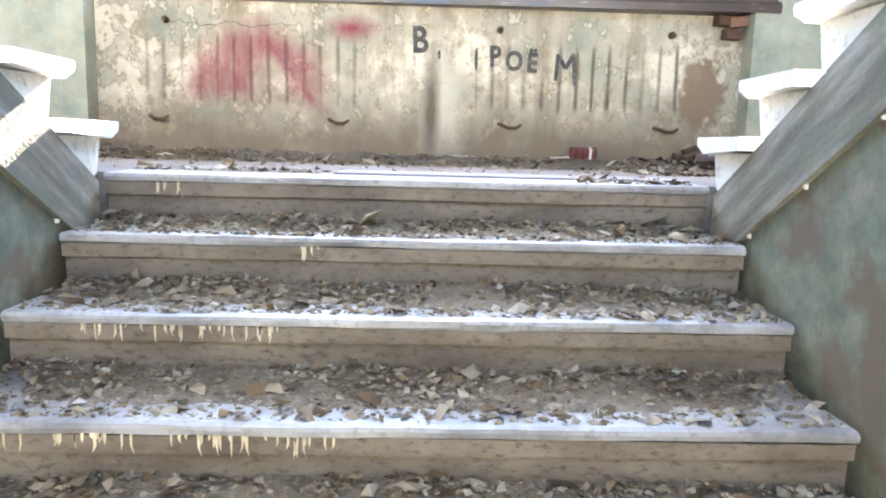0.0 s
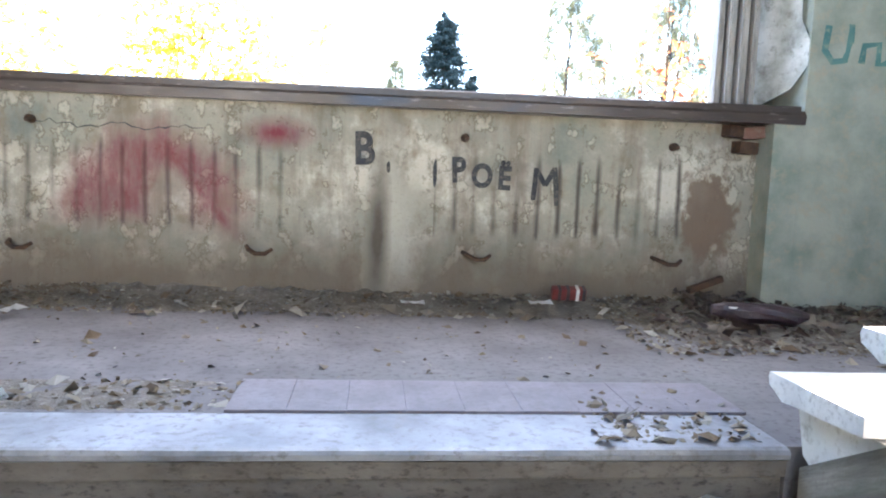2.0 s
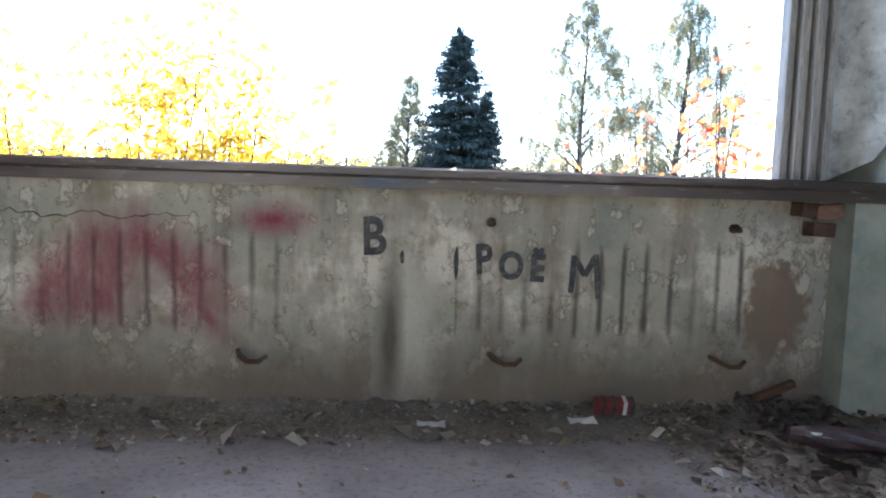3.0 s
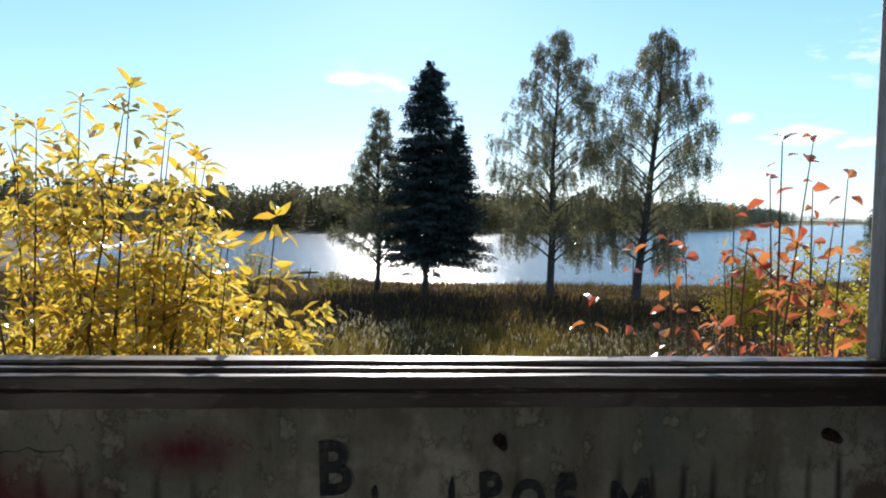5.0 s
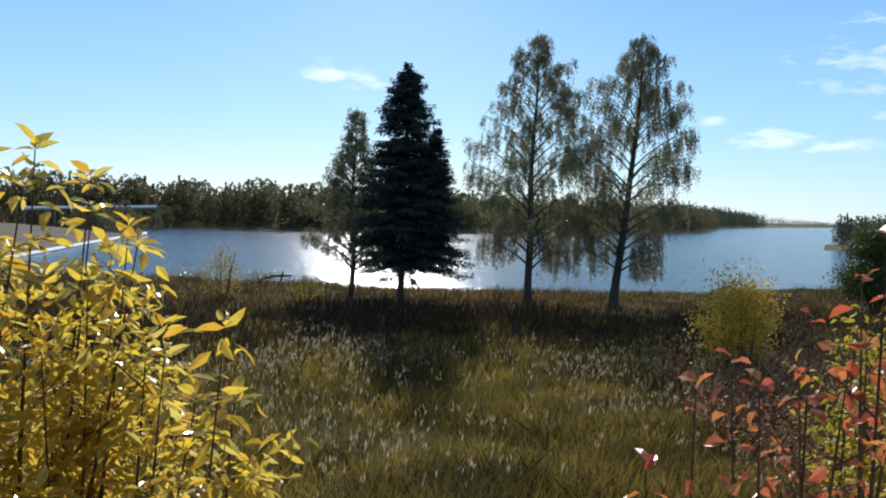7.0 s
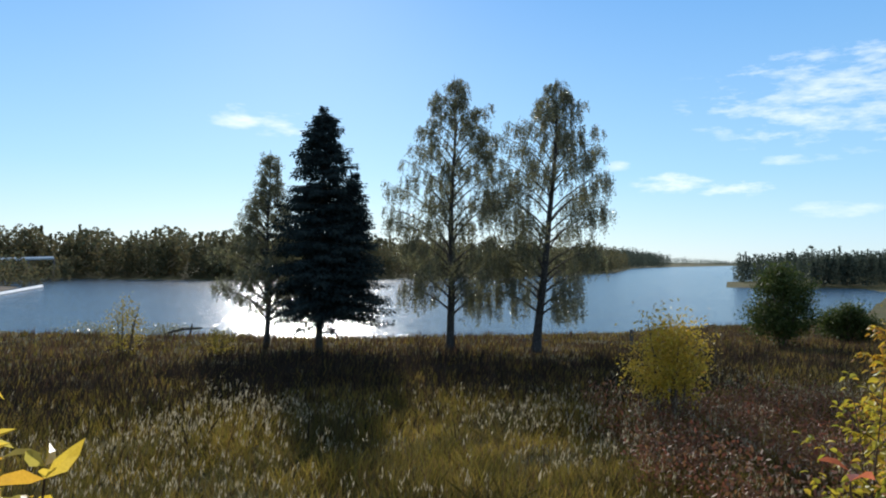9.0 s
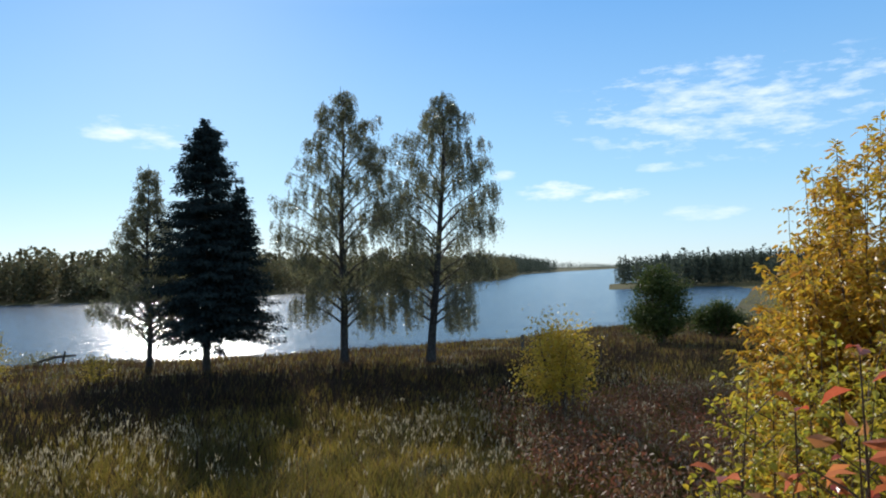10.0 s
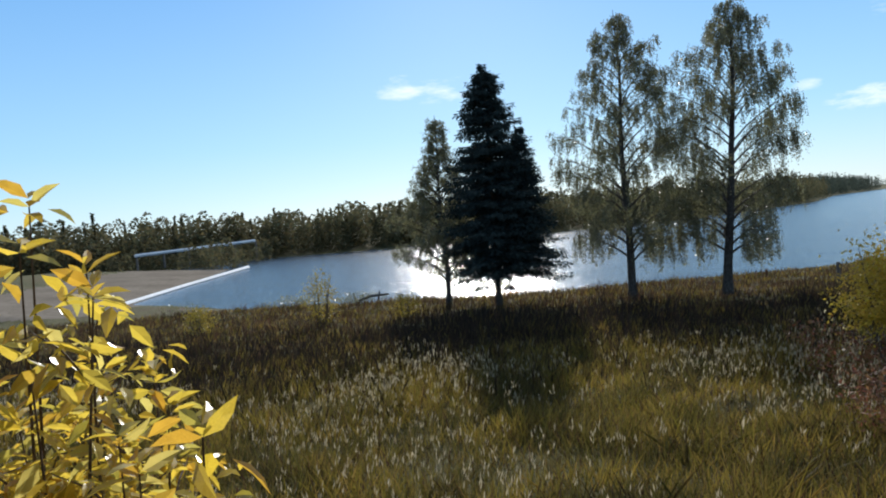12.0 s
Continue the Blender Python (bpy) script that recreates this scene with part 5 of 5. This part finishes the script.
# ---- meadow grass ----
def blades(name, label, n, xr, yr, h, w, material, seed, keep_fn=None, lean=0.25, power=1.0):
    rng = np.random.default_rng(seed)
    y = yr[0] + (yr[1] - yr[0]) * rng.random(n) ** power
    mid, half = 1.3 + y * 0.28, (xr + y * 0.86)
    x = mid + rng.uniform(-1, 1, n) * half
    if keep_fn is not None:
        k = keep_fn(x, y, rng.random(n))
        x, y = x[k], y[k]
    n = len(x)
    z = land_height(x, y) - 0.02
    clump = 0.62 + 0.42 * np.sin(x * 0.9 + 2.0 * np.sin(y * 0.6)) * np.sin(y * 0.9 + np.sin(x * 0.5)) + 0.28 * np.sin(x * 2.6 + np.sin(y * 1.7)) * np.sin(y * 2.2 + np.sin(x * 1.9))
    clump = np.clip(clump, 0.05, 1.4)
    H = h * rng.uniform(0.5, 1.2, n) * (0.35 + 0.85 * clump)
    a = rng.uniform(0, 6.3, n)
    W = w * rng.uniform(0.7, 1.3, n) * (1 + y / 22)
    B = np.stack([x, y, z], -1)
    S = np.stack([np.cos(a), np.sin(a), 0 * a], -1) * W[:, None] / 2
    L = np.stack([rng.normal(0.05, lean, n) * H, rng.normal(0, lean, n) * H, H], -1)
    V = np.stack([B - S, B + S, B + L * (0.55, 0.55, 0.62) + S * 0.7, B + L, B + L * (0.55, 0.55, 0.62) - S * 0.7], 1)
    F = np.arange(n)[:, None] * 5 + np.array((0, 1, 2, 3, 4))
    return tagged(np_mesh(name, V, F, material), label, "grass", kind="stuff"), B + L


def green_zone(x, y, r):
    return r < np.clip(1.25 - np.maximum(0, y - 17) / 9, 0.12, 1)


def brown_zone(x, y, r):
    g = np.clip((y - 12) / 9, 0.40, 1) + np.clip((x - 6) / 6, 0, 1) * (y < 16)
    return (r < g) & (y < shore_near(x) - 1.0)


# belt of dark herbs, placed to fill out the trees' shadow band
def tree_shade_zone(x, y, r):
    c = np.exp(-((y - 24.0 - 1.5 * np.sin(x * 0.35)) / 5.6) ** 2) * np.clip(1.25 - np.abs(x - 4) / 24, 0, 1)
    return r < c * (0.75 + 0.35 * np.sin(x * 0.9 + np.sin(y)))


blades("meadow_grass", "tall yellow-green autumn grass in the meadow", 170000, 3.5, (3.2, 30), 0.44, 0.010, M["grass"], 1, green_zone, 0.42, 1.15)
blades("withered_grass", "withered brown grass in the meadow", 90000, 3.5, (4.0, 46), 0.42, 0.013, M["grass_brown"], 2, brown_zone, 0.3, 1.0)
blades("dark_herbs", "dense dark withered herbs that also paint the tree shade on the meadow", 86000, 3.5, (14, 36), 0.60, 0.020, M["herb_shade"], 7, tree_shade_zone, 0.25, 1.0)
blades("shore_grass", "short olive grass near the shore", 30000, 3.5, (28, 47), 0.28, 0.018, M["grass"], 6, lambda x, y, r: y < shore_near(x) - 0.8, 0.3, 1.0)


def plumes():
    """Pale feathery seed heads standing above the grass in drifts."""
    def drift(x, y, r):
        f = np.exp(-((y - 15.5 - 1.2 * np.sin(x * 0.5)) / 2.6) ** 2) + 0.35 * np.exp(-((y - 10) / 3) ** 2)
        return r < f * (0.55 + 0.45 * np.sin(x * 0.8 + 1.0))
    stalks, tips = blades("plume_stalks", "pale stalks of feathery meadow grass", 22000, 3.0, (5, 24), 0.72, 0.006, M["grass"], 3, drift, 0.14)
    rng = np.random.default_rng(12)
    n = len(tips)
    k = 4
    P = np.repeat(tips, k, 0) + rng.normal(0, 0.018, (n * k, 3)) - np.array((0, 0, 0.10)) * rng.random((n * k, 1))
    D = np.stack([rng.normal(0.12, 0.20, n * k), rng.normal(0, 0.20, n * k), np.ones(n * k)], -1)
    ob = leaves("grass_plumes", P, D, rng.uniform(0.06, 0.12, n * k), rng.uniform(0.008, 0.014, n * k), M["plume"], rng=rng)
    tagged(ob, "pale feathery grass plumes catching the sunlight", "grass", kind="stuff")


plumes()


def weeds():
    """Russet weeds and withered herbs to one side of the meadow."""
    rng = np.random.default_rng(19)
    n = 1100
    c = np.stack([rng.uniform(5.0, 16, n), rng.uniform(5.5, 17, n)], -1)
    c = c[c[:, 0] > 3.5 + 0.35 * c[:, 1]]
    n = len(c)
    z = land_height(c[:, 0], c[:, 1])
    k = 40
    u = rng.random((n, k))
    P = np.stack([c[:, :1] + rng.normal(0, 0.16, (n, k)), c[:, 1:] + rng.normal(0, 0.16, (n, k)), z[:, None] + 0.15 + u * rng.uniform(0.35, 0.95, (n, 1))], -1).reshape(-1, 3)
    ob = leaves("russet_weeds", P, rng.normal(size=(n * k, 3)), rng.uniform(0.05, 0.11, n * k), rng.uniform(0.025, 0.05, n * k), M["weed"], rng=rng)
    tagged(ob, "russet withered weeds in the meadow", "weeds", kind="stuff")


weeds()


# ---- shrubs under the window ----
def shrub(name, label, stems, seed, material, leaf, width_ratio, per_stem, pinnate, single=120, side_twigs=5, start=0.35):
    """Shrub of arching stems with side twigs; leaves sit in pairs along the twigs."""
    rng = np.random.default_rng(seed)
    base = Vector(stems[0][0])
    s = thing(name, label, "shrub", "shrubs under the window", at=base)
    P, D, L, owner = [], [], [], []
    wood = []

    def along(pts, n, spread, size, bare=0.0):
        for k in range(n):
            q = bare + (1 - bare) * (k + 0.5) / n
            i = min(len(pts) - 2, int(q * (len(pts) - 1)))
            o = pts[i].lerp(pts[i + 1], q * (len(pts) - 1) - i)
            t = (pts[i + 1] - pts[i]).normalized()
            a0 = rng.uniform(0, 6.3)
            for sgn in (0, math.pi):
                v = Vector((math.cos(a0 + sgn), math.sin(a0 + sgn), rng.normal(-0.25, 0.45)))
                if pinnate:
                    m = int(rng.integers(2, 4))
                    for j in range(m):
                        P.append(o + v * size * 0.55 * (j + 0.4))
                        w = v.cross(Vector((0, 0, 1)))
                        D.append(v * 0.5 + w * (1 if j % 2 else -1) * 0.8 + Vector((0, 0, rng.normal(-0.35, 0.3))))
                        L.append(size * rng.uniform(0.7, 1.15))
                else:
                    P.append(o + v * 0.02)
                    D.append(v + t * 0.3 + Vector((0, 0, rng.normal(-0.35, 0.35))))
                    L.append(size * rng.uniform(0.6, 1.2))
    for a, b, bend in stems:
        a, b = Vector(a) - base, Vector(b) - base
        mid = a.lerp(b, 0.5) + Vector(bend)
        pts = [a, a.lerp(mid, 0.5) + Vector(bend) * 0.25, mid, mid.lerp(b, 0.5) + Vector(bend) * 0.25, b]
        ln = (b - a).length
        bm = bmesh.new()
        shown = pts[:-1] + [pts[-2].lerp(pts[-1], 0.94)]
        tube(bm, shown, [0.0105 * ln ** 0.5, 0.0092 * ln ** 0.5, 0.0072 * ln ** 0.5, 0.005, 0.002], 6)
        wood.append(part("stem", bm, M["twig"], s))
        along(pts, per_stem, 0.1, leaf, start)
        for j in range(5 if pinnate else 2):
            q = j * 1.26 + rng.uniform(0, 0.6)
            P.append(shown[-1] + Vector((0, 0, 0.02 * (j % 2))))
            D.append(Vector((math.cos(q), math.sin(q), 0.45 + rng.normal(0, 0.3))))
            L.append(leaf * rng.uniform(0.7, 1.1))
        bm = bmesh.new()
        for k in range(side_twigs):
            q = rng.uniform(start * 0.8, 0.92)
            i = min(3, int(q * 4))
            o = pts[i].lerp(pts[i + 1], q * 4 - i)
            an = rng.uniform(0, 6.3)
            tl = rng.uniform(0.18, 0.42) * (1.15 - q * 0.5) * min(1.2, ln / 1.8)
            e = o + Vector((math.cos(an) * tl * 0.8, math.sin(an) * tl * 0.8, tl * rng.uniform(0.25, 0.9)))
            tp = [o, o.lerp(e, 0.5) + Vector((0, 0, 0.02)), e]
            tube(bm, tp, [0.0035, 0.0028, 0.001], 4)
            along(tp, max(2, int(per_stem * 0.35)), 0.1, leaf * 0.9, 0.2)
        owner += [len(wood) - 1] * (len(P) - len(owner))
        if side_twigs:
            part("twig_spray", bm, M["twig"], s)["kind"] = "stuff"
        else:
            bm.free()
    P, D, L = np.array(P), np.array(D), np.array(L)
    order = np.lexsort((P[:, 2], (P[:, 1] * 2).round()))
    near, rest = order[:single], order[single:]
    if len(rest):
        ob = leaves("foliage", P[rest], D[rest], L[rest], L[rest] * width_ratio * rng.uniform(0.8, 1.2, len(rest)), material, s, near=True, rng=rng)
        ob["kind"] = "stuff"
    if single:
        # leaves nearest the house: one object each on a shared blade
        one = leaves("leaf", np.zeros((1, 3)), np.array([[0, 1.0, 0]]), 1.0, width_ratio, M[material.name + "|one"], s, near=True, rng=np.random.default_rng(3))
        mesh = one.data
        for c, k in enumerate(near):
            d = Vector(D[k]).normalized()
            m = Matrix.Translation(P[k]) @ d.to_track_quat("Y", "Z").to_matrix().to_4x4() @ Euler((0, rng.normal(0, 0.8), 0)).to_matrix().to_4x4() @ Matrix.Scale(L[k], 4)
            ob = one if c == 0 else new("leaf", mesh)
            ob.parent = wood[owner[k]]
            ob.matrix_basis = m
    return s


def single_leaf(src, cols):
    M[M[src].name + "|one"] = leaf_material(M[src].name + " single", cols, 0.6, 0.26, True, spec=0.9)


single_leaf("leaf_yellow", [(0.62, 0.44, 0.04), (0.70, 0.52, 0.07), (0.52, 0.40, 0.05), (0.60, 0.35, 0.04), (0.42, 0.36, 0.06), (0.68, 0.56, 0.16)])
single_leaf("leaf_red", [(0.45, 0.07, 0.04), (0.52, 0.15, 0.06), (0.50, 0.20, 0.06), (0.42, 0.10, 0.07), (0.5, 0.3, 0.07)])
single_leaf("leaf_mixed", [(0.42, 0.34, 0.03), (0.25, 0.26, 0.03), (0.5, 0.40, 0.04), (0.16, 0.2, 0.03)])
single_leaf("leaf_gold", [(0.48, 0.29, 0.025), (0.42, 0.24, 0.02), (0.5, 0.36, 0.03), (0.36, 0.3, 0.03)])

GZ = -1.25
rs = random.Random(4)
st = [((0.0, 3.1, GZ), (1.03, 2.31, 1.40), (0.22, -0.08, -0.28)), ((0.0, 3.2, GZ), (1.04, 2.45, 1.14), (0.25, -0.05, -0.25)), ((0.1, 3.2, GZ), (0.80, 2.6, 1.25), (0.12, 0, -0.12)), ((-0.2, 3.2, GZ), (0.42, 2.5, 1.78), (-0.03, 0, 0.0)), ((-0.1, 3.3, GZ), (0.68, 2.75, 1.60), (0.06, 0, 0)),
      ((0.1, 3.1, GZ), (1.12, 2.55, 0.85), (0.15, 0, -0.15)), ((-0.3, 3.3, GZ), (0.05, 2.6, 1.72), (0, 0, 0))]
st += [((0.0, 3.4, GZ), (0.53, 2.75, 1.71), (0.02, 0, 0)), ((0.1, 3.4, GZ), (0.62, 2.85, 1.65), (0.05, 0, 0)), ((0.2, 3.3, GZ), (0.72, 2.7, 1.28), (0.08, 0, 0)), ((0.1, 3.2, GZ), (0.92, 2.5, 1.12), (0.1, 0, -0.05)),
       ((0.0, 3.3, GZ), (0.41, 2.6, 1.90), (0, 0, 0)), ((-0.2, 3.4, GZ), (0.20, 2.65, 1.84), (0, 0, 0)), ((0.0, 3.5, GZ), (0.48, 2.9, 1.82), (0, 0, 0)), ((-0.3, 3.4, GZ), (-0.1, 2.75, 1.76), (0, 0, 0))]
for k in range(46):
    x = -1.4 + 0.049 * k + rs.uniform(-0.1, 0.1)
    y = 2.5 + rs.uniform(-0.1, 1.0)
    st.append(((x * 0.6 - 0.1, 3.3 + rs.uniform(-0.2, 0.5), GZ - 0.1), (x, y, 1.60 + rs.uniform(-0.85, 0.12) - 1.15 * max(0, x - 0.38)), (rs.uniform(-0.1, 0.1), rs.uniform(-0.1, 0.1), 0)))
shrub("ash_shrub", "yellow-leaved ash-like shrub crowding the window", st, 3, M["leaf_yellow"], 0.086, 0.36, 14, True, 290, 8, 0.40)

st = []
for k in range(13):
    x = 2.32 + 0.088 * k + rs.uniform(-0.05, 0.05)
    st.append(((x * 0.85 + 0.5, 2.15 + rs.uniform(-0.05, 0.25), GZ), (x, 1.90 + rs.uniform(-0.03, 0.42), 1.03 + 0.04 * k + rs.uniform(-0.10, 0.26)), (rs.uniform(-0.05, 0.05), 0, 0)))
st += [((2.4, 2.15, GZ), (2.11, 1.88, 1.10), (0, 0, 0)), ((2.9, 2.2, GZ), (2.86, 2.0, 1.70), (0.04, 0, 0)), ((2.85, 2.2, GZ), (3.0, 2.02, 1.70), (-0.03, 0, 0))]
shrub("red_leaved_shrub", "sparse shrub with large red and orange leaves on bare dark stems", st, 8, M["leaf_red"], 0.070, 0.55, 5, False, 110, 3, 0.62)
st = []
for k in range(34):
    x = 3.92 + 0.075 * k + rs.uniform(-0.1, 0.1)
    st.append(((x * 0.8 + 1.1, 3.6 + rs.uniform(-0.2, 0.6), GZ - 0.1), (x, 3.1 + rs.uniform(-0.2, 0.95), 1.05 + 0.25 * (x - 3.6) + rs.uniform(-0.45, 0.15)), (rs.uniform(-0.1, 0.1), rs.uniform(-0.1, 0.1), 0)))
shrub("yellow_green_shrub", "dense yellow-green shrub with small leaves under the window", st, 12, M["leaf_mixed"], 0.055, 0.5, 34, False, 100, 16, 0.3)
st = []
for k in range(60):
    a = rs.uniform(0, 6.3)
    r = rs.random() ** 0.5
    st.append(((6.9 + rs.uniform(-0.3, 0.3), 4.4 + rs.uniform(-0.3, 0.3), GZ - 0.2), (6.9 + 1.3 * r * math.cos(a), 4.4 + 1.1 * r * math.sin(a), 3.25 - 1.75 * r * r + rs.uniform(-0.4, 0.2)), (0.3 * r * math.cos(a), 0.3 * r * math.sin(a), 0)))
for k in range(12):
    a = rs.uniform(0, 6.3)
    st.append(((6.3 + rs.uniform(-0.3, 0.3), 4.2 + rs.uniform(-0.3, 0.3), GZ - 0.2), (6.5 + 1.3 * math.cos(a), 4.3 + 1.0 * math.sin(a), 1.0 + rs.uniform(-0.6, 0.7)), (0.2 * math.cos(a), 0.2 * math.sin(a), 0)))
shrub("golden_shrub", "tall golden-leaved shrub beyond the window", st, 15, M["leaf_gold"], 0.070, 0.38, 30, True, 60, 20, 0.3)
